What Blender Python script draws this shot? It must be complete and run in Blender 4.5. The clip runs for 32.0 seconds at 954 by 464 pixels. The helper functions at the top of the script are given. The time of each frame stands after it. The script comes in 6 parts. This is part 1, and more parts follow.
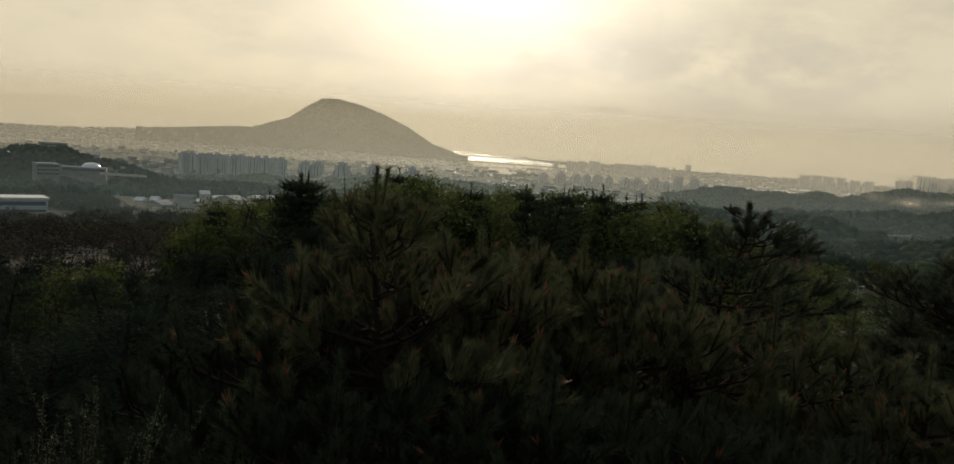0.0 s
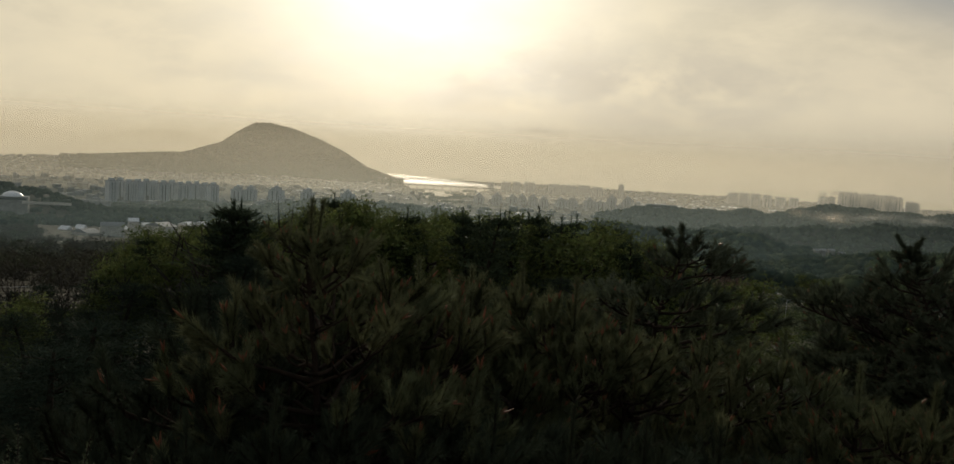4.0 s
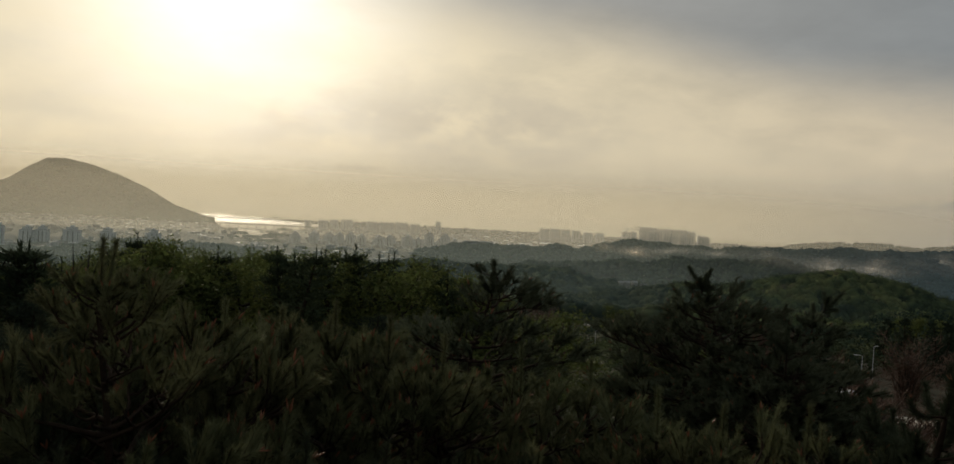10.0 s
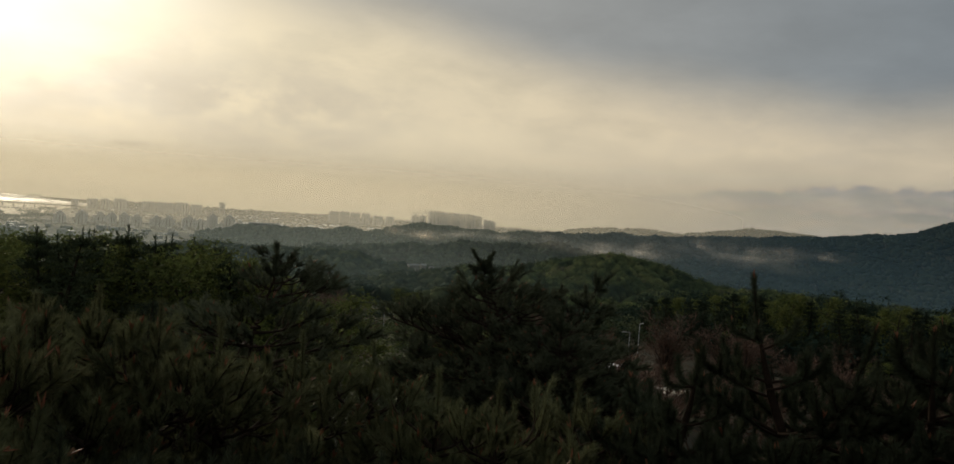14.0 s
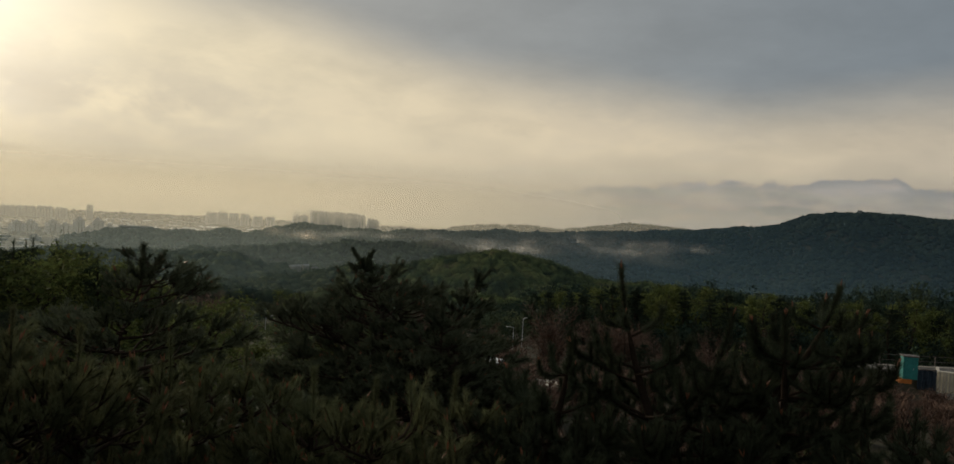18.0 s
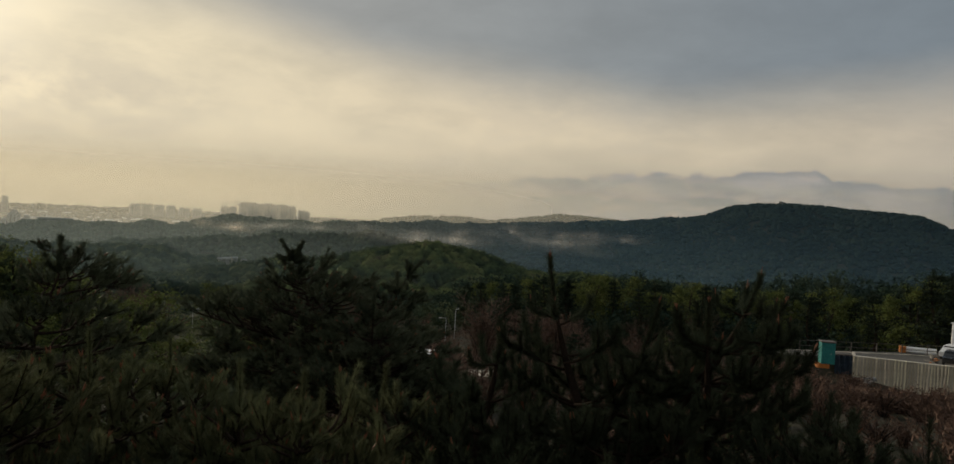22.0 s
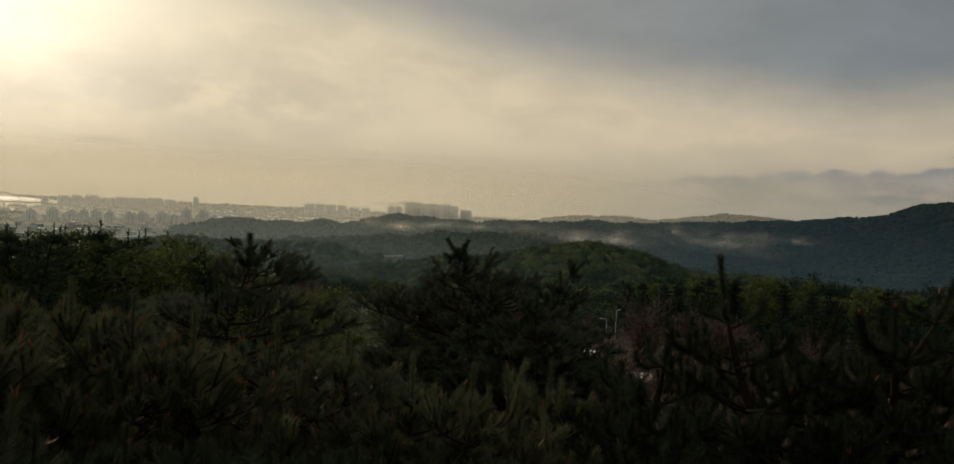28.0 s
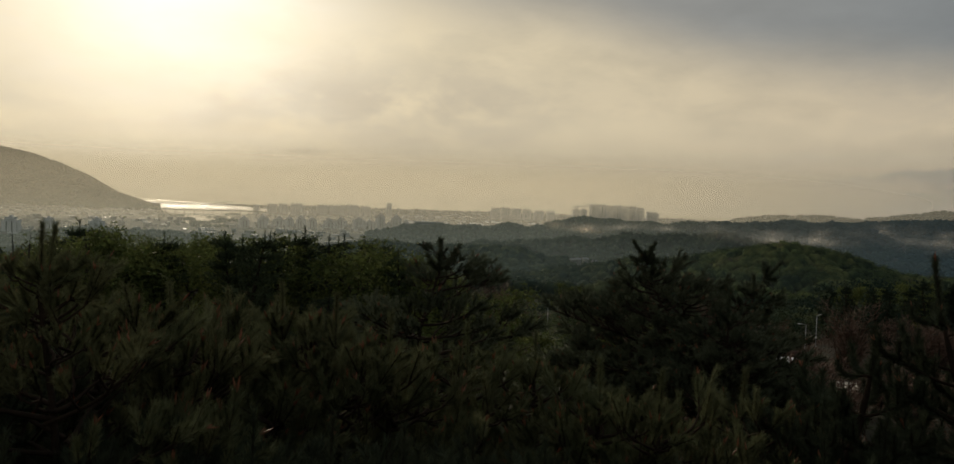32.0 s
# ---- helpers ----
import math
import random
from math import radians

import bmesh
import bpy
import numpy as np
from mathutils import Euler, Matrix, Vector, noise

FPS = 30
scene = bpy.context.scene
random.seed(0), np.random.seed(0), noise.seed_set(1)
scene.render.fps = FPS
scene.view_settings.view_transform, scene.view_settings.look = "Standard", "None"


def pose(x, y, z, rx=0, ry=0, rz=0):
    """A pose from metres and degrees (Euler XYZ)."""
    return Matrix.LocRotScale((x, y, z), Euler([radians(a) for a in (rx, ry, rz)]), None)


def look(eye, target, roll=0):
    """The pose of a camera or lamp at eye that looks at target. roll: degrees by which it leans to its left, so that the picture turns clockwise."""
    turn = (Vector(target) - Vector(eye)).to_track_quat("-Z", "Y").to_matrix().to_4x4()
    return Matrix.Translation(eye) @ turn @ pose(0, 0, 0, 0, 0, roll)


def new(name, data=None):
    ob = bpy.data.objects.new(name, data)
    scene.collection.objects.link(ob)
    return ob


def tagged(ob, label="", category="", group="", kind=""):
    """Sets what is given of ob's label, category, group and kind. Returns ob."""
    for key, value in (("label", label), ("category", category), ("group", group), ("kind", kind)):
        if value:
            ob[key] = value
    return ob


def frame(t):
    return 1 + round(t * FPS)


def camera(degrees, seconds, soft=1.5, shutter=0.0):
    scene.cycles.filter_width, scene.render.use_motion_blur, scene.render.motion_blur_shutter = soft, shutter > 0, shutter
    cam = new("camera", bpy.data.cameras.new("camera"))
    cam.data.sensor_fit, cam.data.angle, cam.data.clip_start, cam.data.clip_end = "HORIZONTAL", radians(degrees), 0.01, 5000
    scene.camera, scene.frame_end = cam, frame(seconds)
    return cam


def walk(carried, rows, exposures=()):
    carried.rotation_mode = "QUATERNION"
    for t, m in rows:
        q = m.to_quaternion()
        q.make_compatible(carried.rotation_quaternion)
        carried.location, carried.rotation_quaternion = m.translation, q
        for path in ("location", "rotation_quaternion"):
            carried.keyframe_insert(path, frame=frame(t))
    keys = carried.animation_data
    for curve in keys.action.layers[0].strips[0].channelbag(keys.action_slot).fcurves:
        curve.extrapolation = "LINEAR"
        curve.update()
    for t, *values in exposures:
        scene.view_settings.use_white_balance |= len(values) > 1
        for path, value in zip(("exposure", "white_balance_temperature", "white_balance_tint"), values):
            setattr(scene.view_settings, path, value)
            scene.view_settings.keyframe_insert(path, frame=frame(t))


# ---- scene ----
EYE = 100.0
cam = camera(58.3, 32.0)
# seconds, metres from the first eye, then degrees: turn, tilt, lean to the left
ROWS = [
    (0.0, -0.000, 0.000, -0.000, 0.00, -6.29, 4.13),
    (0.5, -0.004, -0.000, 0.002, -0.07, -6.14, 4.09),
    (1.0, -0.007, 0.004, 0.016, -0.40, -5.33, 3.99),
    (1.5, -0.006, 0.007, 0.020, -2.08, -5.15, 3.71),
    (2.0, -0.007, 0.021, 0.030, -2.59, -5.13, 3.42),
    (2.5, -0.006, 0.027, 0.041, -3.77, -5.06, 3.31),
    (3.0, -0.006, 0.028, 0.039, -3.82, -4.94, 3.29),
    (3.5, -0.006, 0.020, 0.041, -3.90, -4.80, 3.32),
    (5.5, -0.005, 0.030, 0.041, -4.96, -3.63, 3.52),
    (6.0, 0.000, 0.025, 0.045, -5.41, -3.38, 3.45),
    (6.5, 0.009, 0.028, 0.045, -7.41, -2.86, 3.44),
    (7.0, 0.014, 0.032, 0.043, -8.72, -2.77, 3.17),
    (7.5, 0.019, 0.027, 0.044, -9.28, -2.51, 3.01),
    (8.0, 0.033, 0.016, 0.046, -10.48, -2.04, 3.13),
    (8.5, 0.040, 0.013, 0.047, -10.99, -1.83, 3.30),
    (9.0, 0.039, 0.025, 0.044, -13.02, -1.56, 3.41),
    (9.5, 0.031, 0.029, 0.042, -14.59, -1.43, 3.36),
    (10.0, 0.039, 0.027, 0.041, -16.11, -1.34, 3.22),
    (10.5, 0.049, 0.029, 0.042, -17.91, -1.21, 3.20),
    (11.0, 0.051, 0.030, 0.045, -19.80, -1.22, 3.23),
    (11.5, 0.045, 0.021, 0.050, -21.81, -1.09, 3.41),
    (12.0, 0.040, 0.020, 0.049, -23.02, -1.07, 3.62),
    (12.5, 0.054, 0.027, 0.048, -24.72, -1.07, 3.75),
    (13.0, 0.064, 0.034, 0.043, -26.88, -1.25, 3.98),
    (13.5, 0.078, 0.033, 0.044, -29.53, -1.56, 4.14),
    (15.5, 0.109, -0.033, 0.023, -30.98, -1.55, 4.15),
    (16.0, 0.116, -0.036, 0.025, -32.98, -1.42, 4.02),
    (16.5, 0.120, -0.038, 0.021, -34.39, -1.34, 3.95),
    (17.0, 0.131, -0.041, 0.022, -35.87, -1.23, 3.67),
    (17.5, 0.134, -0.047, 0.020, -37.07, -1.14, 3.50),
    (18.0, 0.144, -0.042, 0.024, -37.90, -1.20, 3.30),
    (18.5, 0.142, -0.055, 0.024, -37.97, -1.38, 3.17),
    (19.0, 0.148, -0.051, 0.019, -38.11, -1.48, 3.11),
    (19.5, 0.144, -0.053, 0.022, -39.17, -1.46, 3.20),
    (20.0, 0.145, -0.057, 0.022, -40.61, -1.49, 3.31),
    (20.5, 0.155, -0.049, 0.014, -41.34, -1.46, 3.43),
    (21.0, 0.158, -0.048, 0.019, -41.41, -1.54, 3.49),
    (21.5, 0.164, -0.049, 0.019, -41.62, -1.59, 3.40),
    (22.0, 0.167, -0.049, 0.017, -42.45, -1.53, 3.25),
    (22.5, 0.170, -0.047, 0.020, -42.47, -1.59, 3.18),
    (23.0, 0.167, -0.054, 0.021, -42.38, -1.66, 3.18),
    (23.5, 0.161, -0.047, 0.019, -41.91, -1.70, 3.23),
    (24.0, 0.161, -0.050, 0.021, -40.17, -1.85, 3.17),
    (24.5, 0.149, -0.055, 0.017, -38.94, -1.91, 3.18),
    (25.0, 0.132, -0.071, 0.023, -37.54, -1.97, 3.07),
    (25.5, 0.124, -0.071, 0.017, -36.59, -1.98, 3.01),
    (27.5, 0.093, -0.063, 0.012, -33.07, -2.09, 3.04),
    (28.0, 0.090, -0.063, 0.018, -31.77, -2.15, 3.16),
    (28.5, 0.095, -0.062, 0.020, -29.96, -2.26, 2.97),
    (29.0, 0.093, -0.067, 0.018, -29.60, -2.23, 3.00),
    (29.5, 0.094, -0.075, 0.019, -28.02, -2.29, 2.78),
    (30.0, 0.087, -0.085, 0.018, -27.77, -2.28, 2.72),
    (30.5, 0.082, -0.092, 0.017, -26.44, -2.30, 2.61),
    (31.0, 0.069, -0.103, 0.020, -23.71, -2.42, 2.35),
    (31.5, 0.068, -0.100, 0.020, -21.29, -2.48, 2.11),
    (32.0, 0.066, -0.103, 0.023, -19.41, -2.52, 2.02),
]
walk(cam, [(t, pose(x, y, EYE + z, 90 + tilt, 0, turn) @ pose(0, 0, 0, 0, 0, lean)) for t, x, y, z, turn, tilt, lean in ROWS],
     [(0.0, 0.0, 6320, 10), (3.0, -0.02, 6300, 10), (7.0, -0.10, 6300, 10), (10.0, -0.15, 6450, 10), (13.0, -0.02, 6480, 10), (16.0, -0.02, 6500, 10),
      (20.0, 0.06, 6450, 10), (25.0, 0.06, 6480, 10), (28.0, -0.13, 6560, 10), (30.0, -0.20, 6600, 10), (32.0, -0.22, 6580, 10)])

# ---------- sky and sun ----------
SUN_AZ, SUN_EL = -0.5, 15.0


def setting(node, **values):
    for key, value in values.items():
        node.inputs[key.replace("_", " ")].default_value = value
    return node


class Graph:
    """Short hand for building a node tree."""

    def __init__(self, tree):
        self.tree = tree
        tree.nodes.clear()

    def node(self, kind, **props):
        n = self.tree.nodes.new(kind)
        if "operation" in props:
            n.operation = props["operation"]
        if "interpolation_type" in props:
            n.interpolation_type = props["interpolation_type"]
        if "data_type" in props:
            n.data_type, n.blend_type = props["data_type"], props["blend_type"]
        if "sky_type" in props:
            n.sky_type, n.sun_disc = props["sky_type"], props["sun_disc"]
        return n

    def put(self, socket, value):
        if isinstance(value, bpy.types.NodeSocket):
            self.tree.links.new(value, socket)
        else:
            socket.default_value = value

    def math(self, op, a, b=0.0, c=0.0):
        n = self.node("ShaderNodeMath", operation=op)
        for s, v in zip(n.inputs, (a, b, c)):
            self.put(s, v)
        return n.outputs[0]

    def span(self, v, lo, hi, a=0.0, b=1.0):
        n = self.node("ShaderNodeMapRange", interpolation_type="SMOOTHSTEP")
        for s, x in zip(n.inputs, (v, lo, hi, a, b)):
            self.put(s, x)
        return n.outputs[0]

    def mix(self, fac, a, b, mode="MIX"):
        n = self.node("ShaderNodeMix", data_type="RGBA", blend_type=mode)
        for s, v in zip((n.inputs[0], n.inputs[6], n.inputs[7]), (fac, a, b)):
            self.put(s, v)
        return n.outputs[2]

    def noise(self, vec, scale, detail=4.0, rough=0.55, distort=0.0):
        n = self.node("ShaderNodeTexNoise")
        self.put(n.inputs["Vector"], vec)
        setting(n, Scale=scale, Detail=detail, Roughness=rough, Distortion=distort)
        return n.outputs["Fac"]

    def ramp(self, fac, stops, interp="LINEAR"):
        n = self.node("ShaderNodeValToRGB")
        n.color_ramp.interpolation = interp
        els = n.color_ramp.elements
        while len(els) < len(stops):
            els.new(0.5)
        for e, (p, c) in zip(els, stops):
            e.position, e.color = p, (*c, 1) if len(c) == 3 else c
        self.put(n.inputs[0], fac)
        return n.outputs[0]

    def scaled(self, vec, s):
        n = self.node("ShaderNodeMapping")
        self.put(n.inputs[0], vec)
        n.inputs["Scale"].default_value = s
        return n.outputs[0]


def rgb(r, g, b):
    return (r, g, b, 1.0)


world = bpy.data.worlds.new("sky")
scene.world = world
world.use_nodes = True
g = Graph(world.node_tree)
way = g.node("ShaderNodeTexCoord").outputs["Generated"]
sep = g.node("ShaderNodeSeparateXYZ")
g.put(sep.inputs[0], way)
az = g.math("DEGREES", g.math("ARCTAN2", sep.outputs[0], sep.outputs[1]))
el = g.math("DEGREES", g.math("ARCSINE", sep.outputs[2]))
clear = g.node("ShaderNodeTexSky", sky_type="NISHITA", sun_disc=False)
clear.sun_elevation, clear.sun_rotation, clear.dust_density = radians(SUN_EL), radians(SUN_AZ), 4.0
flat = g.scaled(way, (1.0, 1.0, 2.6))
soft = g.noise(flat, 3.2, 5.0, 0.55, 0.25)
fine = g.noise(flat, 9.0, 6.0, 0.58, 0.2)
# how far from the veiled sun
dot = g.node("ShaderNodeVectorMath", operation="DOT_PRODUCT")
g.put(dot.inputs[0], way)
dot.inputs[1].default_value = (math.sin(radians(SUN_AZ)) * math.cos(radians(SUN_EL)), math.cos(radians(SUN_AZ)) * math.cos(radians(SUN_EL)), math.sin(radians(SUN_EL)))
off = g.math("DEGREES", g.math("ARCCOSINE", g.math("MINIMUM", dot.outputs["Value"], 0.99999)))
wob = g.math("ADD", off, g.math("MULTIPLY", g.math("SUBTRACT", fine, 0.5), 6.0))
core = g.math("EXPONENT", g.math("MULTIPLY", g.math("POWER", g.math("DIVIDE", wob, 9.6), 2.0), -1.0))
halo = g.math("EXPONENT", g.math("DIVIDE", wob, -88.0))
# cream veil of cloud, brightest below the sun, dimmer all round
veil = g.mix(halo, rgb(0.385, 0.331, 0.270), rgb(0.90, 0.785, 0.545))
veil = g.mix(g.span(g.math("ABSOLUTE", az), 52.0, 105.0), veil, rgb(0.26, 0.27, 0.29))
bump = g.math("ADD", g.math("MULTIPLY", soft, 0.5), g.math("MULTIPLY", fine, 0.5))
veil = g.mix(1.0, veil, g.ramp(bump, [(0.38, (0.85, 0.86, 0.88)), (0.50, (0.99, 0.99, 0.99)), (0.62, (1.07, 1.06, 1.04))]), "MULTIPLY")
# the dark sheet of cloud that comes in from the upper right
edge = g.ramp(g.math("DIVIDE", g.math("ADD", az, 180.0), 360.0),
              [(0.0, (0.10,) * 3), (0.36, (0.42,) * 3), (0.47, (0.36,) * 3), (0.525, (0.285,) * 3), (0.558, (0.262,) * 3),
               (0.615, (0.194,) * 3), (0.656, (0.158,) * 3), (0.70, (0.192,) * 3), (0.76, (0.16,) * 3)], "EASE")
edge = g.math("MULTIPLY", edge, 50.0)
lift = g.math("SUBTRACT", g.math("ADD", el, g.math("MULTIPLY", g.math("SUBTRACT", soft, 0.5), 3.5)), edge)
dark = g.span(lift, -4.0, 1.8)
grey = g.mix(g.span(az, 15.0, 75.0), rgb(0.345, 0.345, 0.325), rgb(0.192, 0.224, 0.250))
grey = g.mix(1.0, grey, g.ramp(fine, [(0.3, (0.93, 0.93, 0.93)), (0.7, (1.07, 1.07, 1.07))]), "MULTIPLY")
# duller air close over the plain, and loose puffs of cloud above it
low = g.math("MULTIPLY", g.span(el, 5.0, -0.3), g.span(az, -4.0, 16.0))
veil = g.mix(g.math("MULTIPLY", low, 0.92), veil, rgb(0.320, 0.296, 0.243))
loose = g.noise(g.scaled(way, (1.0, 1.0, 2.2)), 6.5, 6.0, 0.6, 0.3)
puff = g.math("MULTIPLY", g.span(loose, 0.50, 0.66), g.math("MULTIPLY", g.span(el, 0.5, 4.0), g.span(el, 13.0, 8.0)))
veil = g.mix(g.math("MULTIPLY", puff, 0.28), veil, rgb(0.50, 0.455, 0.37))
# a soft grey drift below the sun, to its right
drift = g.math("MULTIPLY", g.math("MULTIPLY", g.span(el, 1.0, 4.5), g.span(el, 9.5, 6.0)), g.math("MULTIPLY", g.span(az, -6.0, 6.0), g.span(az, 32.0, 14.0)))
drift = g.math("MULTIPLY", drift, g.span(g.noise(g.scaled(way, (1.0, 1.0, 2.0)), 7.0, 7.0, 0.62, 0.15), 0.36, 0.60))
veil = g.mix(g.math("MULTIPLY", drift, 0.66), veil, rgb(0.47, 0.43, 0.355))
gap = g.math("MULTIPLY", g.math("MULTIPLY", g.span(el, 0.9, 1.5), g.span(el, 3.0, 1.6)), g.math("MULTIPLY", g.span(az, -26.0, -20.0), g.span(az, 3.0, -3.0)))
veil = g.mix(g.math("MULTIPLY", gap, g.span(g.noise(g.scaled(way, (1.0, 1.0, 4.0)), 9.0, 5.0, 0.6), 0.42, 0.60, 0.1, 0.6)), veil, rgb(0.86, 0.77, 0.58))
# a faint blush away from the sun
veil = g.mix(g.math("MULTIPLY", g.span(az, 18.0, 45.0), g.span(az, 95.0, 72.0)), veil, g.mix(1.0, veil, rgb(1.012, 0.994, 0.992), "MULTIPLY"))
sky = g.mix(dark, veil, grey)
sky = g.mix(g.math("MULTIPLY", core, 0.75), sky, rgb(1.6, 1.55, 1.38))
# grey bank of cloud low over the hills, with a puffed top edge
flatter = g.scaled(way, (1.0, 1.0, 3.4))
curl = g.noise(g.scaled(way, (1.0, 1.0, 1.8)), 24.0, 7.0, 0.62, 0.25)
bank_top = g.ramp(g.math("DIVIDE", g.math("SUBTRACT", az, 36.0), 50.0), [(0.0, (0.16,) * 3), (0.19, (0.46,) * 3), (0.30, (0.54,) * 3), (0.36, (0.61,) * 3), (0.43, (0.60,) * 3), (0.515, (0.70,) * 3), (0.556, (0.72,) * 3), (0.575, (0.59,) * 3), (0.71, (0.58,) * 3), (1.0, (0.80,) * 3)])
bank_top = g.math("ADD", g.math("MULTIPLY", bank_top, 5.0), g.math("MULTIPLY", g.math("SUBTRACT", curl, 0.5), 1.7))
depth = g.math("SUBTRACT", bank_top, el)
bank = g.math("MULTIPLY", g.span(depth, -0.05, 0.20), g.span(az, 33.0, 58.0))
bank = g.math("MULTIPLY", bank, g.span(az, 130.0, 100.0))
body = g.mix(g.span(g.noise(flatter, 8.0, 6.0, 0.6, 0.4), 0.40, 0.62), rgb(0.188, 0.208, 0.222), rgb(0.345, 0.335, 0.322))
body = g.mix(g.span(depth, 1.3, 2.8, 0.0, 0.55), body, rgb(0.33, 0.325, 0.325))
body = g.mix(g.math("MULTIPLY", g.span(g.noise(flatter, 15.0, 6.0, 0.62, 0.3), 0.48, 0.62), g.span(az, 76.0, 54.0, 0.1, 0.75)), body, rgb(0.43, 0.375, 0.325))
body = g.mix(g.math("MULTIPLY", g.span(depth, 0.75, 0.15), g.span(az, 50.0, 60.0, 0.1, 0.75)), body, rgb(0.215, 0.228, 0.240))
sky = g.mix(g.math("MULTIPLY", bank, g.span(curl, 0.36, 0.58, 0.66, 0.90)), sky, body)
# small dark shreds under the veil
shred = g.math("EXPONENT", g.math("MULTIPLY", g.math("ADD", g.math("POWER", g.math("DIVIDE", g.math("SUBTRACT", az, 7.9), 1.5), 2.0), g.math("POWER", g.math("DIVIDE", g.math("SUBTRACT", el, 2.42), 0.17), 2.0)), -1.0))
sky = g.mix(g.math("MULTIPLY", shred, g.span(fine, 0.35, 0.6, 0.25, 0.6)), sky, rgb(0.40, 0.37, 0.31))
# thin clear gaps
sky = g.mix(0.94, g.mix(1.0, clear.outputs[0], rgb(0.05, 0.05, 0.05), "MULTIPLY"), sky)
back = g.node("ShaderNodeBackground")
g.put(back.inputs[0], sky)
back.inputs[1].default_value = 1.0
g.put(g.node("ShaderNodeOutputWorld").inputs[0], back.outputs[0])

lamp = bpy.data.lights.new("sun", "SUN")
lamp.energy, lamp.angle, lamp.color = 2.2, radians(9.0), (1.0, 0.86, 0.64)
sun = new("sun", lamp)
sun.matrix_world = look((0, 0, 300), Vector((0, 0, 300)) - 100 * Vector(dot.inputs[1].default_value))

# ---------- materials ----------


def surface(name, low, high, scale=1.0, rough=0.8, bump=0.0, gloss=0.3, metal=0.0, through_light=0.0, random_by="", spread=0.0, fine_scale=9.0):
    """A painted, grown or weathered surface that varies between two colours at two scales."""
    m = bpy.data.materials.new(name)
    m.use_nodes = True
    g = Graph(m.node_tree)
    where = g.node("ShaderNodeTexCoord").outputs["Object"]
    wide, close = g.noise(where, scale, 3.0), g.noise(where, scale * fine_scale, 4.0, 0.65)
    f = g.math("ADD", g.math("MULTIPLY", wide, 0.6), g.math("MULTIPLY", close, 0.4))
    colour = g.ramp(f, [(0.35, low), (0.65, high)])
    if random_by:
        rand = g.node("ShaderNodeObjectInfo").outputs["Random"] if random_by == "object" else g.node("ShaderNodeNewGeometry").outputs["Random Per Island"]
        hsv = g.node("ShaderNodeHueSaturation")
        g.put(hsv.inputs["Color"], colour)
        g.put(hsv.inputs["Value"], g.math("ADD", 1.0 - spread, g.math("MULTIPLY", rand, 2 * spread)))
        g.put(hsv.inputs["Hue"], g.math("ADD", 0.5 - spread * 0.05, g.math("MULTIPLY", g.math("FRACT", g.math("MULTIPLY", rand, 7.3)), spread * 0.1)))
        colour = hsv.outputs[0]
    b = g.node("ShaderNodeBsdfPrincipled")
    g.put(b.inputs["Base Color"], colour)
    g.put(b.inputs["Roughness"], g.math("ADD", rough - 0.08, g.math("MULTIPLY", close, 0.16)))
    b.inputs["Metallic"].default_value = metal
    b.inputs["Specular IOR Level"].default_value = gloss
    if bump:
        n = g.node("ShaderNodeBump")
        n.inputs["Strength"].default_value, n.inputs["Distance"].default_value = 0.6, bump
        g.put(n.inputs["Height"], close)
        g.put(b.inputs["Normal"], n.outputs[0])
    shader = b.outputs[0]
    if through_light:
        t = g.node("ShaderNodeBsdfTranslucent")
        g.put(t.inputs[0], colour)
        x = g.node("ShaderNodeMixShader")
        x.inputs[0].default_value = through_light
        g.put(x.inputs[1], shader), g.put(x.inputs[2], t.outputs[0])
        shader = x.outputs[0]
    g.put(g.node("ShaderNodeOutputMaterial").inputs[0], shader)
    return m


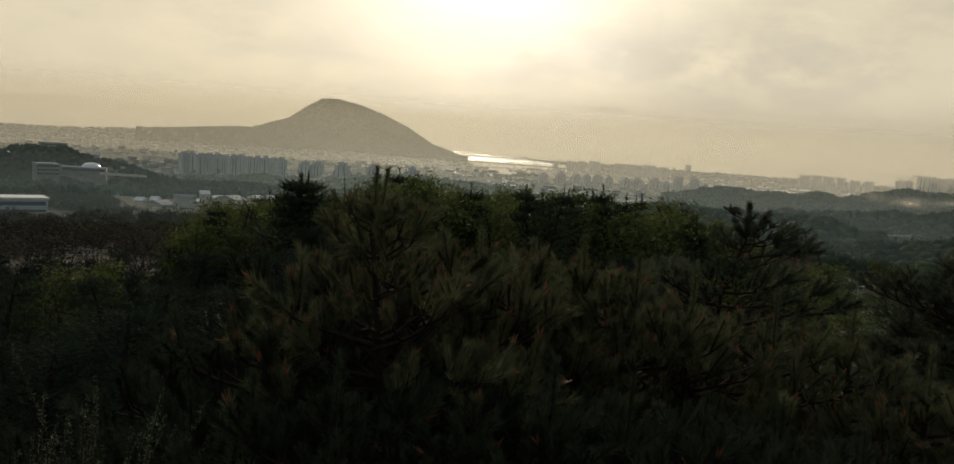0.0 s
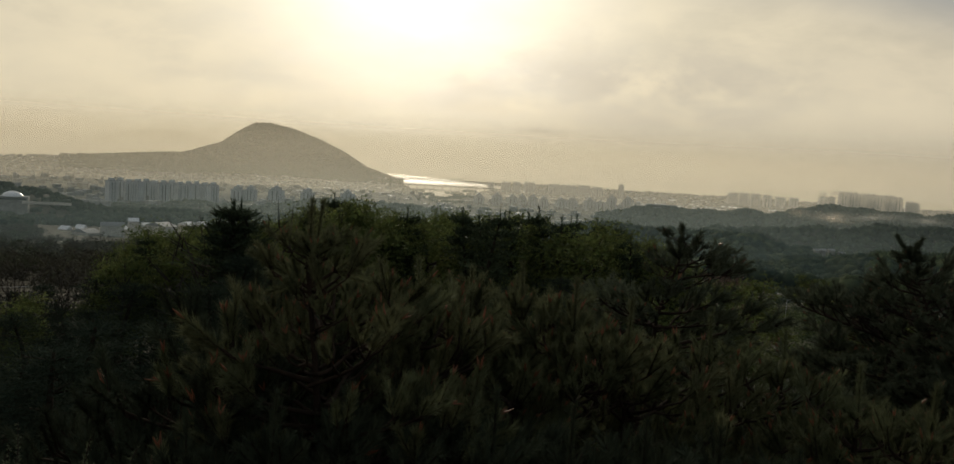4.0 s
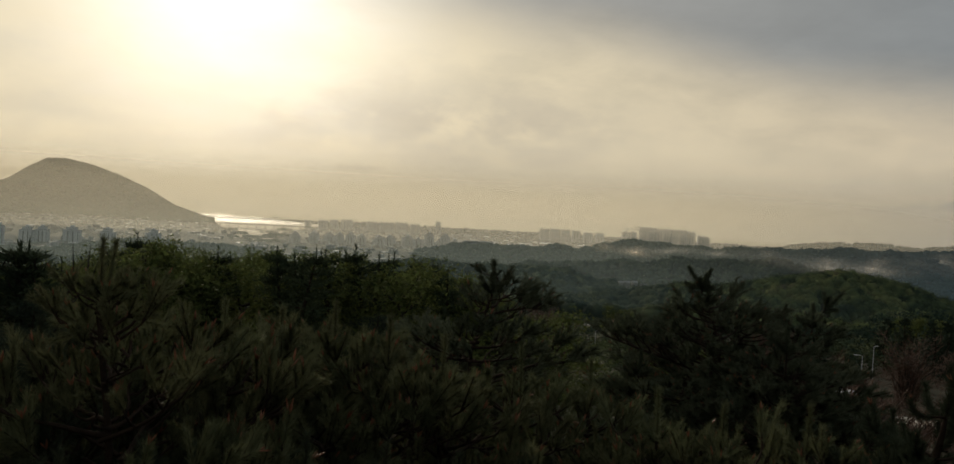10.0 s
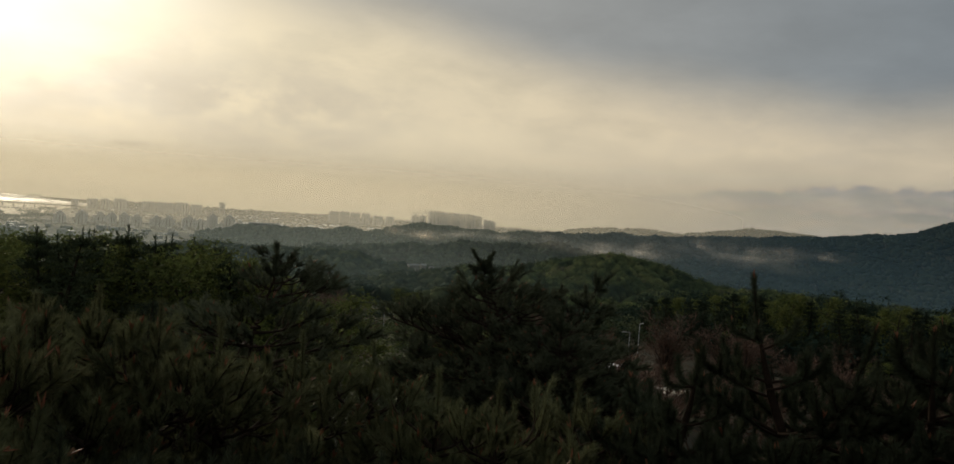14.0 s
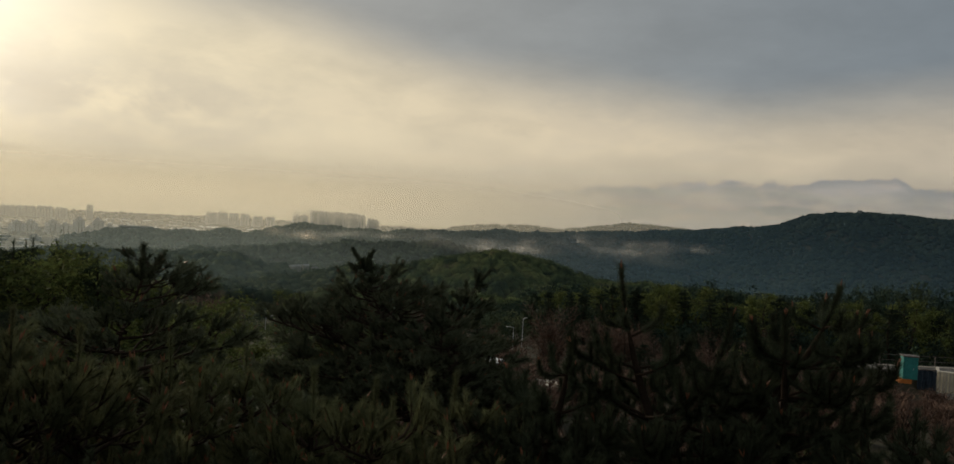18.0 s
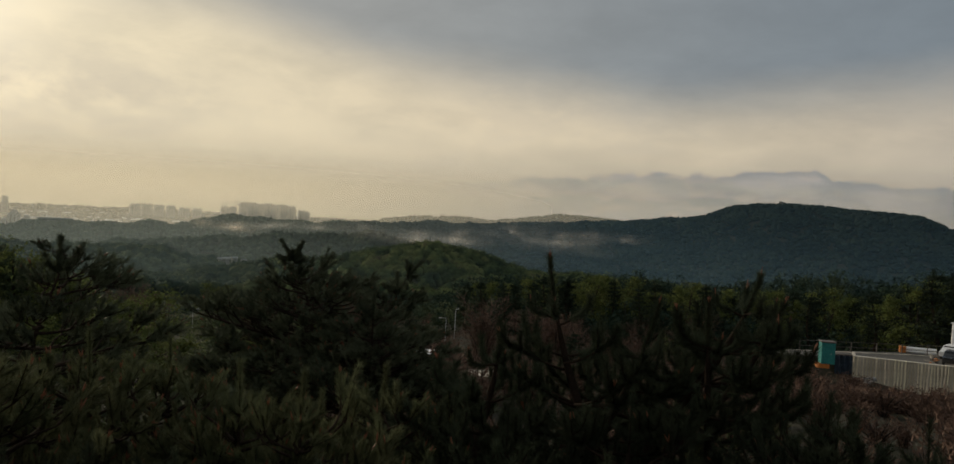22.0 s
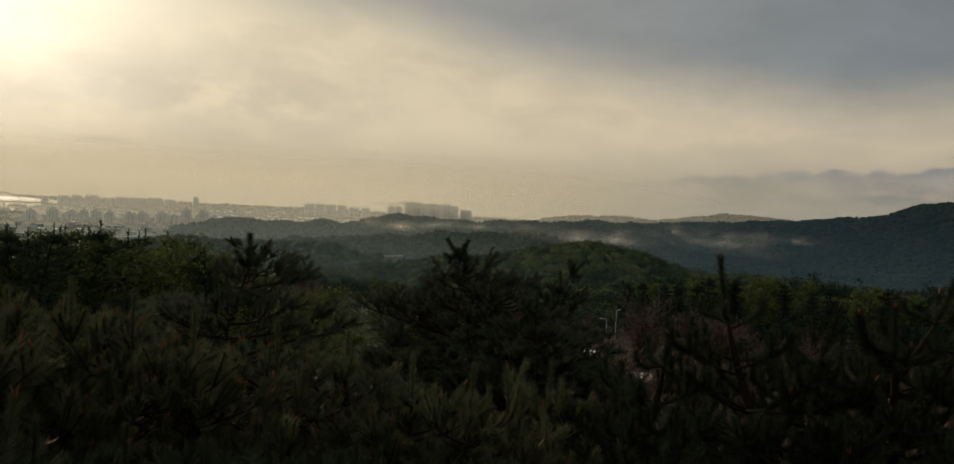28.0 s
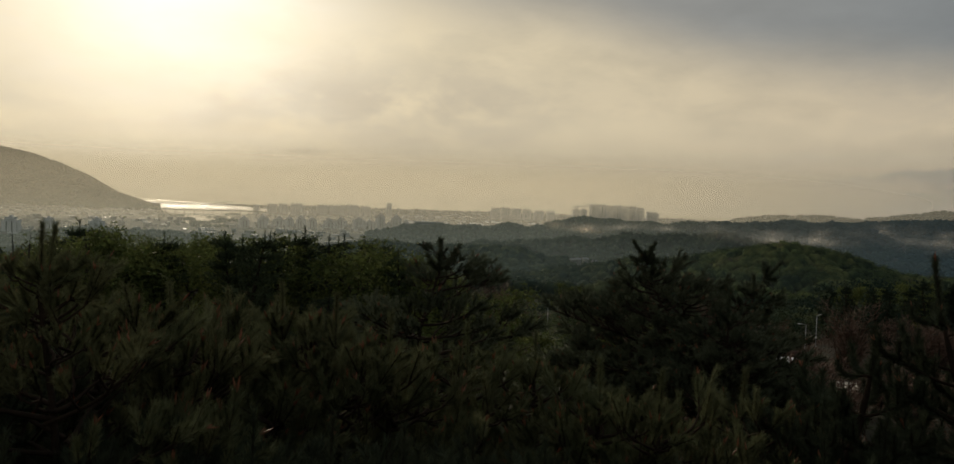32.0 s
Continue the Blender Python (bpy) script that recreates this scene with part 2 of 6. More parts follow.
def mist(name, thick, colour, low, high, scale, patchy=0.0, edge=0.0, thin_right=1.0, thin_left=1.0, cool=None):
    """A sheet that stands for mist in the air: light passes through it and is scattered on. It thins out between two
    heights. cool: a tint painted in away from the sun.
    """
    m = bpy.data.materials.new(name)
    m.use_nodes = True
    g = Graph(m.node_tree)
    tc = g.node("ShaderNodeTexCoord")
    where = tc.outputs["Object"]
    sep = g.node("ShaderNodeSeparateXYZ")
    g.put(sep.inputs[0], where)
    n = g.noise(g.scaled(where, (1.0, 1.0, 3.0)), scale, 4.0, 0.6, 0.5)
    a = g.math("MULTIPLY", g.span(sep.outputs[2], low, high, 1.0, 0.0), thick)
    if patchy:
        a = g.math("MULTIPLY", a, g.span(n, 0.5 - 0.3 * (1 - patchy) - 0.12 * patchy, 0.5 + 0.3, 1.0 - patchy, 1.0))
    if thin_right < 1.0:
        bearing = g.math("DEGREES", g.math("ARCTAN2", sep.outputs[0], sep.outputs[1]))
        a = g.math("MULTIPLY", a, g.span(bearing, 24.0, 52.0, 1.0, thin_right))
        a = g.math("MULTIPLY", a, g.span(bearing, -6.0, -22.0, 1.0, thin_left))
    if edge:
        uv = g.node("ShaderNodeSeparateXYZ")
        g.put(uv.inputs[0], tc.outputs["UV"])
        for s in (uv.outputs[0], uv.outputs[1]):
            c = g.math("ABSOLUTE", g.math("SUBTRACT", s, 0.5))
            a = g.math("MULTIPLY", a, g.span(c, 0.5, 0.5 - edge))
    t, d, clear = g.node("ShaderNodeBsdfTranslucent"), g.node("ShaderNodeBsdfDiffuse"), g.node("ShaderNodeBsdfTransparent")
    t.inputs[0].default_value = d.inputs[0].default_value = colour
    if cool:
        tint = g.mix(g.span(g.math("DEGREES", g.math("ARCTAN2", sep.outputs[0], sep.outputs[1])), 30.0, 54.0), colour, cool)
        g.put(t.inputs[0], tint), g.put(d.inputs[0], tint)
    both, x = g.node("ShaderNodeMixShader"), g.node("ShaderNodeMixShader")
    both.inputs[0].default_value = 0.85
    g.put(both.inputs[1], d.outputs[0]), g.put(both.inputs[2], t.outputs[0])
    g.put(x.inputs[0], a), g.put(x.inputs[1], clear.outputs[0]), g.put(x.inputs[2], both.outputs[0])
    g.put(g.node("ShaderNodeOutputMaterial").inputs[0], x.outputs[0])
    return m


BARK = surface("pine bark", (0.016, 0.012, 0.009), (0.042, 0.03, 0.022), 6.0, 0.95, 0.01, 0.03)
GREY_BARK = surface("grey bark", (0.022, 0.019, 0.016), (0.052, 0.045, 0.038), 5.0, 0.95, 0.01, 0.05)
# Two darker needle copies: shade on some pines is put into the colour.
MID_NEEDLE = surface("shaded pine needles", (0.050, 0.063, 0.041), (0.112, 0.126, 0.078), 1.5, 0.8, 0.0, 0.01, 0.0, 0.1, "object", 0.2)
SHADE_NEEDLE = surface("pine needles in deep shade", (0.028, 0.038, 0.025), (0.066, 0.078, 0.048), 1.5, 0.8, 0.0, 0.01, 0.0, 0.06, "object", 0.2)
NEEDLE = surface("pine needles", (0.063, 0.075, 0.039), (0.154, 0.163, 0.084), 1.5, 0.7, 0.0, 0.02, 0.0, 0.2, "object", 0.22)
BUD = surface("rust pine buds", (0.14, 0.052, 0.026), (0.24, 0.088, 0.042), 9.0, 0.6)
LEAF = surface("spring leaves", (0.048, 0.068, 0.021), (0.126, 0.146, 0.046), 0.6, 0.7, 0.0, 0.03, 0.0, 0.32, "island", 0.35)
# Shaded and lit copies of conifer foliage: the colour holds the hollow's shade.
SHADE_CONIFER = surface("shaded conifer foliage", (0.018, 0.027, 0.020), (0.040, 0.053, 0.034), 0.6, 0.9, 0.0, 0.01, 0.0, 0.08, "island", 0.3)
LIT_CONIFER = surface("lit conifer foliage", (0.026, 0.040, 0.024), (0.064, 0.080, 0.042), 0.6, 0.9, 0.0, 0.01, 0.0, 0.12, "island", 0.3)
PALE_LEAF = surface("pale shrub leaves", (0.060, 0.075, 0.040), (0.12, 0.135, 0.08), 3.0, 0.7, 0.0, 0.05, 0.0, 0.1, "island", 0.2)
RED_TWIG = surface("reddish bare twigs", (0.070, 0.042, 0.031), (0.145, 0.086, 0.060), 2.0, 0.9)


def canopy(name, stops, scale, spread, thin):
    """Woods seen from afar: dark conifers, fresh green and bare brown crowns side by side."""
    m = bpy.data.materials.new(name)
    m.use_nodes = True
    g = Graph(m.node_tree)
    where = g.node("ShaderNodeTexCoord").outputs["Object"]
    f = g.math("ADD", g.math("MULTIPLY", g.noise(where, scale, 2.0, 0.5), 0.65), g.math("MULTIPLY", g.noise(where, scale * 0.12, 3.0), 0.35))
    hsv = g.node("ShaderNodeHueSaturation")
    g.put(hsv.inputs["Color"], g.ramp(f, stops))
    g.put(hsv.inputs["Value"], g.math("ADD", 1.0 - spread, g.math("MULTIPLY", g.node("ShaderNodeNewGeometry").outputs["Random Per Island"], 2 * spread)))
    b = g.node("ShaderNodeBsdfPrincipled")
    g.put(b.inputs["Base Color"], hsv.outputs[0])
    b.inputs["Roughness"].default_value, b.inputs["Specular IOR Level"].default_value = 0.9, 0.02
    t, x = g.node("ShaderNodeBsdfTranslucent"), g.node("ShaderNodeMixShader")
    g.put(t.inputs[0], hsv.outputs[0])
    x.inputs[0].default_value = thin
    g.put(x.inputs[1], b.outputs[0]), g.put(x.inputs[2], t.outputs[0])
    g.put(g.node("ShaderNodeOutputMaterial").inputs[0], x.outputs[0])
    return m


FOREST = canopy("hillside canopy", [(0.34, (0.014, 0.025, 0.015)), (0.45, (0.028, 0.045, 0.021)), (0.53, (0.066, 0.090, 0.034)), (0.61, (0.118, 0.135, 0.050)), (0.70, (0.070, 0.060, 0.046))], 0.09, 0.22, 0.2)
DEEP_FOREST = canopy("valley canopy", [(0.34, (0.016, 0.028, 0.023)), (0.48, (0.029, 0.047, 0.033)), (0.57, (0.058, 0.076, 0.042)), (0.66, (0.100, 0.116, 0.056))], 0.07, 0.16, 0.12)
BROWN_WOOD = canopy("half-bare canopy", [(0.34, (0.024, 0.026, 0.020)), (0.46, (0.050, 0.046, 0.036)), (0.56, (0.066, 0.064, 0.042)), (0.64, (0.040, 0.050, 0.026))], 0.08, 0.2, 0.12)
FAR_FOREST = canopy("far canopy", [(0.34, (0.014, 0.021, 0.015)), (0.48, (0.023, 0.035, 0.021)), (0.56, (0.038, 0.051, 0.027)), (0.66, (0.042, 0.048, 0.035))], 0.06, 0.10, 0.12)
MOUNTAIN_FOREST = canopy("mountain canopy", [(0.34, (0.011, 0.018, 0.015)), (0.48, (0.017, 0.026, 0.020)), (0.56, (0.024, 0.034, 0.023)), (0.66, (0.032, 0.037, 0.029))], 0.02, 0.05, 0.1)
SOIL = surface("woodland ground", (0.018, 0.020, 0.012), (0.048, 0.042, 0.027), 0.02, 0.95, 0.05, 0.1, fine_scale=40.0)
PLASTER = surface("painted concrete", (0.33, 0.345, 0.36), (0.47, 0.475, 0.48), 0.05, 0.7, 0.0, 0.3)
TOWN = surface("weathered house walls", (0.13, 0.125, 0.115), (0.25, 0.24, 0.22), 0.03, 0.8, 0.0, 0.1, 0.0, 0.0, "island", 0.3)
ROOF = surface("roof concrete", (0.15, 0.15, 0.155), (0.28, 0.28, 0.27), 0.1, 0.6)
WET = surface("wet sheet roofing", (0.55, 0.56, 0.57), (0.74, 0.74, 0.73), 0.1, 0.25, 0.0, 0.6)
CONCRETE = surface("weathered concrete", (0.36, 0.33, 0.28), (0.60, 0.55, 0.47), 0.5, 0.85, 0.01)
STEEL = surface("galvanised steel", (0.35, 0.36, 0.37), (0.52, 0.53, 0.54), 4.0, 0.4, 0.0, 0.5, 0.7)
TEAL = surface("teal paint", (0.014, 0.145, 0.14), (0.028, 0.21, 0.195), 3.0, 0.5)
ORANGE = surface("orange paint", (0.34, 0.11, 0.02), (0.46, 0.17, 0.035), 3.0, 0.5)
WHITE = surface("white paint", (0.66, 0.67, 0.68), (0.80, 0.80, 0.80), 2.0, 0.3, 0.0, 0.5)
GLASS = surface("dark glazing", (0.02, 0.025, 0.03), (0.04, 0.045, 0.05), 0.5, 0.08, 0.0, 0.7)
RUBBER = surface("tyre rubber", (0.02, 0.02, 0.02), (0.04, 0.04, 0.04), 5.0, 0.8)
BLUE = surface("bluish shade of the wall end", (0.022, 0.036, 0.055), (0.05, 0.075, 0.105), 3.0, 0.6)

# ---------- building blocks ----------


def mesh_of(name, verts, faces, mats, index=None, smooth=False):
    """A mesh from arrays: all faces have the same number of corners."""
    verts, faces = np.asarray(verts, float), np.asarray(faces, int)
    me = bpy.data.meshes.new(name)
    n = faces.shape[1]
    me.vertices.add(len(verts)), me.loops.add(faces.size), me.polygons.add(len(faces))
    me.vertices.foreach_set("co", verts.ravel())
    me.loops.foreach_set("vertex_index", faces.ravel())
    me.polygons.foreach_set("loop_start", np.arange(0, faces.size, n))
    me.polygons.foreach_set("loop_total", np.full(len(faces), n))
    for m in mats:
        me.materials.append(m)
    if index is not None:
        me.polygons.foreach_set("material_index", np.asarray(index, int))
    me.polygons.foreach_set("use_smooth", np.full(len(faces), smooth))
    me.update(calc_edges=True)
    return me


def part(name, data, material=None, parent=None, label=""):
    """Links a bmesh or a mesh as one object, under a thing or a part."""
    if isinstance(data, bmesh.types.BMesh):
        me = bpy.data.meshes.new(name)
        data.to_mesh(me)
        data.free()
    else:
        me = data
    if material and not me.materials:
        me.materials.append(material)
    ob = new(name, me)
    if parent:
        ob.parent = parent
    return tagged(ob, label)


def box(bm, x0, y0, z0, x1, y1, z1, bevel=0.0):
    m = Matrix.Translation(((x0 + x1) / 2, (y0 + y1) / 2, (z0 + z1) / 2)) @ Matrix.Diagonal((x1 - x0, y1 - y0, z1 - z0, 1))
    made = bmesh.ops.create_cube(bm, size=1, matrix=m)["verts"]
    if bevel:
        bmesh.ops.bevel(bm, geom=list({e for v in made for e in v.link_edges}), offset=bevel, segments=1, affect="EDGES")
    return bm


def boxes(*rows, bevel=0.0):
    bm = bmesh.new()
    for r in rows:
        box(bm, *r, bevel=bevel)
    return bm


def tube(path, radii, sides=6):
    """Vertices and quads of a tapering round bar along a path."""
    path, rings = np.asarray(path, float), []
    for i, p in enumerate(path):
        d = path[min(i + 1, len(path) - 1)] - path[max(i - 1, 0)]
        d = d / (np.linalg.norm(d) + 1e-9)
        u = np.cross(d, (0.31, 0.87, 0.38))
        u /= np.linalg.norm(u) + 1e-9
        v = np.cross(d, u)
        a = np.arange(sides) * 2 * math.pi / sides
        rings.append(p + radii[i] * (np.cos(a)[:, None] * u + np.sin(a)[:, None] * v))
    k = np.arange(sides)
    faces = [np.stack([i * sides + k, i * sides + (k + 1) % sides, (i + 1) * sides + (k + 1) % sides, (i + 1) * sides + k], 1) for i in range(len(path) - 1)]
    return np.concatenate(rings), np.concatenate(faces)


class Heap:
    """Gathers pieces of one mesh, faces all of one size."""

    def __init__(self):
        self.v, self.f, self.n = [], [], 0

    def add(self, v, f):
        self.v.append(np.asarray(v, float)), self.f.append(np.asarray(f, int) + self.n)
        self.n += len(v)

    def mesh(self, name, mat, smooth=False):
        return mesh_of(name, np.concatenate(self.v), np.concatenate(self.f), [mat], None, smooth)


def normed(v):
    return v / (np.linalg.norm(v, axis=1)[:, None] + 1e-9)


def at(az, d, z=0.0):
    """The place d metres off in the direction az, in degrees clockwise from straight ahead."""
    return Vector((d * math.sin(radians(az)), d * math.cos(radians(az)), z))


def sight(az, el, d):
    """The place that is d metres off and at the elevation el, as seen from the eye."""
    return at(az, d, EYE + d * math.tan(radians(el)))


# ---------- the lie of the land ----------
# ridges: distance, depth, height of trees on it, then azimuths and elevations of the crest
RIDGES = [
    (5400, 260, 0, (-34, -23.9, -20.7, -17.3, -14.7, -12.3, -8, -2), (0.5, 0.8, 0.45, 0.92, 1.22, 1.09, 0.6, -0.6)),
    (5400, 260, 0, (0, 1.1, 1.9, 2.8, 5, 8.2, 12, 15.7, 19, 22, 26.8, 31, 36), (-0.8, -0.33, 0.04, -0.28, -0.4, -0.12, -0.1, -0.25, -0.4, -0.3, -0.36, -0.7, -0.9)),
    (2600, 200, 0, (36, 38, 40.7, 43.5, 45.5, 48, 50.6, 53, 56), (-1.2, -0.85, -0.72, -0.9, -0.55, -0.14, -0.26, -0.5, -0.8)),
    (3700, 430, 8, (-34, -26, -20.3, -15.1, -12.7, -11.6, -10.7, -9.6, -8.4, -6.8, -5.1, -3.4, -1.5, -0.6), (-1.2, -1.1, -0.73, -0.34, 0.50, 1.32, 1.84, 1.84, 1.57, 1.05, 0.37, -0.62, -1.25, -1.6)),
    (1520, 260, 9, (30, 36.5, 42.3, 47, 53, 56.9, 59.3, 61.8, 64.1, 67.6, 69.9, 71.4, 78), (-2.4, -1.2, -0.89, -0.54, -0.08, 0.34, 1.25, 1.61, 1.60, 1.48, 1.26, 0.62, -0.6)),
    (1180, 120, 8, (12, 15.3, 17.7, 19.8, 21.5, 23, 23.7, 25.2, 26.7, 27.8, 29, 31.6, 34, 37.6, 39, 42, 46, 52), (-2.7, -2.06, -1.94, -2.04, -1.69, -1.89, -1.78, -1.4, -1.16, -1.18, -1.25, -1.4, -1.03, -1.13, -0.78, -0.95, -1.7, -2.6)),
    (840, 100, 8, (14, 18.1, 19.8, 23, 23.8, 25.2, 27.1, 29.8, 35.5, 40, 46, 54), (-4.0, -3.5, -3.09, -2.89, -2.59, -2.41, -2.44, -2.12, -1.85, -2.7, -4.4, -5.4)),
    (560, 80, 7, (8, 10, 13.2, 15.2, 18.1, 18.8, 22.2, 23.1, 24.9, 27.2, 31, 36), (-4.2, -3.6, -3.28, -3.5, -3.47, -3.32, -3.38, -3.73, -3.98, -4.0, -4.3, -4.6)),
    (420, 75, 6.5, (24, 27.2, 29.1, 33, 35, 36.6, 39, 39.5, 41, 43.1, 45.2, 47.2, 51.3, 58), (-5.1, -4.28, -3.89, -3.52, -3.15, -2.95, -2.29, -2.15, -2.51, -2.89, -3.5, -3.95, -4.0, -4.5)),
    (210, 38, 7.2, (40, 44, 50.9, 56.6, 61.9, 67.4, 71, 80), (-5.2, -4.2, -3.81, -3.6, -3.1, -2.8, -2.2, -2.0)),
    (1000, 110, 8, (-40, -29.4, -27.8, -25.9, -25.2, -23.8, -22.8, -21.7, -20.7, -19.2, -17.4, -15.8, -14), (-2.7, -2.5, -2.12, -2.11, -2.43, -2.83, -2.85, -3.24, -3.56, -3.79, -4.19, -4.7, -5.2)),
    (720, 70, 8, (-40, -29.4, -26, -23.6, -20, -16, -12, -8), (-4.7, -4.7, -4.6, -4.5, -4.5, -4.75, -5.2, -6.0)),
    (1180, 70, 8, (-18, -16.3, -14.8, -13, -12.5, -9.6, -6.1, -5.2, -2.7, -0.5, 2.2, 5), (-4.0, -3.6, -3.25, -3.45, -3.5, -3.25, -2.85, -2.7, -2.72, -2.92, -3.2, -3.7)),
]
FALL = ((0, 10, 25, 45, 90, 150, 250, 400, 600, 900, 1300, 1900, 6000), (93.8, 93.3, 91.8, 89.8, 84.5, 78, 68, 56, 42, 26, 12, 11, 11))


def land(az, r):
    """Height of the ground in the direction az (degrees) at the distance r."""
    az, r = np.broadcast_arrays(np.asarray(az, float), np.asarray(r, float))
    z = np.interp(r, *FALL)
    for d, deep, trees, a, e in RIDGES:
        crest = EYE + d * np.tan(np.radians(np.interp(az, a, e, left=-9, right=-9))) - trees
        crest = np.where((az < a[0] - 3) | (az > a[-1] + 3), -50, crest)
        low = np.interp(d, *FALL) - 6
        rise = np.clip(crest - low, 0, None) * np.exp(-(((r - d) / deep) ** 2))
        z = np.maximum(z, low + rise + np.where(rise > 0.5, 0, -60))
    x, y = r * np.sin(np.radians(az)), r * np.cos(np.radians(az))
    z = z + np.clip((z - 35) / 30, 0, 1) * np.clip((r - 1260) / 200, 0, 1) * (9 * np.sin(x / 61 + 0.4 * np.sin(y / 90)) * np.cos(y / 140 + 1) - 1 + 8 * np.sin(x / 140 + y / 75)) * np.clip((1510 - r) / 120, 0.25, 1)
    z = z + np.clip(r / 400, 0.05, 2.0) * np.clip((2100 - r) / 900, 0.3, 1.0) * (np.sin(x / 23 + 1.3) * np.cos(y / 31) + 0.6 * np.sin(x / 9 - y / 13))
    # the building lot is level, with a drop along its wall
    brink = np.interp(az, (61.4, 65.7, 79), (93.0, 94.6, 97.6))
    lot = np.clip((az - 59.4) / 1.4, 0, 1) * np.clip((r - brink - 0.6) / np.interp(az, (64.6, 66.0), (7.0, 0.6)) + 1, 0, 1) * np.clip((100 + 1.4 * np.clip(az - 63, 0, 20) - r) / 4, 0, 1) * np.clip((95 - az) / 5, 0, 1)
    z = z * (1 - lot) + 86.82 * lot
    foot = np.clip((az - 64.6) / 1.4, 0, 1) * np.clip((r - 74) / 12, 0, 1) * np.clip((brink - r) / 0.6, 0, 1) * np.clip((95 - az) / 5, 0, 1)
    return z * (1 - foot) + (84.3 + 1.2 * np.clip((70.0 - az) / 3.5, 0, 1)) * foot


def ground_at(az, r):
    return float(land(az, r))


def build_ground():
    a = np.concatenate([np.arange(-40, 84.1, 0.32), np.arange(90, 316, 6)])
    r = np.concatenate([[0.01], np.sort(np.concatenate([np.geomspace(3, 1900, 130), np.linspace(89.8, 96.4, 18)])), np.geomspace(1960, 6600, 60)])
    A, R = np.meshgrid(a, r)
    Z = land(A, R)
    v = np.stack([R * np.sin(np.radians(A)), R * np.cos(np.radians(A)), Z], -1).reshape(-1, 3)
    n, k = len(a), np.arange(len(a))
    f = np.concatenate([np.stack([i * n + k, i * n + (k + 1) % n, (i + 1) * n + (k + 1) % n, (i + 1) * n + k], 1) for i in range(len(r) - 1)])[:, ::-1]
    me = mesh_of("ground", v, f, [SOIL], None, True)
    tagged(new("ground", me), "rolling dark woodland soil and grass down to the plain", "ground", kind="structure")


build_ground()

# ---------- water, bridge ----------
WATER = bpy.data.materials.new("river water")
WATER.use_nodes = True
g = Graph(WATER.node_tree)
b = g.node("ShaderNodeBsdfPrincipled")
b.inputs["Base Color"].default_value = (0.05, 0.06, 0.06, 1)
spot = g.node("ShaderNodeSeparateXYZ")
g.put(spot.inputs[0], g.node("ShaderNodeTexCoord").outputs["Object"])
# a little ruffled near the bridge, more farther out
g.put(b.inputs["Roughness"], g.span(spot.outputs[1], 2900.0, 3900.0, 0.065, 0.28))
b.inputs["IOR"].default_value = 1.33
n = g.node("ShaderNodeBump")
n.inputs["Distance"].default_value = 0.3
g.put(n.inputs["Strength"], g.span(spot.outputs[1], 3300.0, 3900.0, 0.14, 0.35))
g.put(n.inputs["Height"], g.noise(g.node("ShaderNodeTexCoord").outputs["Object"], 0.12, 5.0))
g.put(b.inputs["Normal"], n.outputs[0])
g.put(g.node("ShaderNodeOutputMaterial").inputs[0], b.outputs[0])
LEVEL = 14.0


def water_edge(az, el):
    return at(az, (EYE - LEVEL) / math.tan(radians(-el)), LEVEL)


def build_river():
    left = [(1.3, -2.62), (0.6, -2.45), (0.2, -2.2), (-0.1, -2.0), (-0.5, -1.85), (-1.0, -1.6), (-1.2, -1.45), (-1.9, -1.12), (-2.4, -1.0)]
    right = [(2.4, -2.6), (3.0, -2.4), (3.3, -2.06), (3.8, -1.92), (5.2, -1.65), (6.2, -1.45), (4.6, -1.36), (1.6, -1.12), (-1.6, -0.98)]
    bm = bmesh.new()
    rows = [[bm.verts.new(water_edge(*p)) for p in (l, r)] for l, r in zip(left, right)]
    for a, b in zip(rows, rows[1:]):
        bm.faces.new((a[0], a[1], b[1], b[0]))
    ob = part("water", bm, WATER)
    tagged(ob, "wide river shining in the low sun", "river", kind="structure")


BRIDGE = surface("weathered bridge paint", (0.07, 0.068, 0.064), (0.13, 0.125, 0.115), 0.2, 0.8)


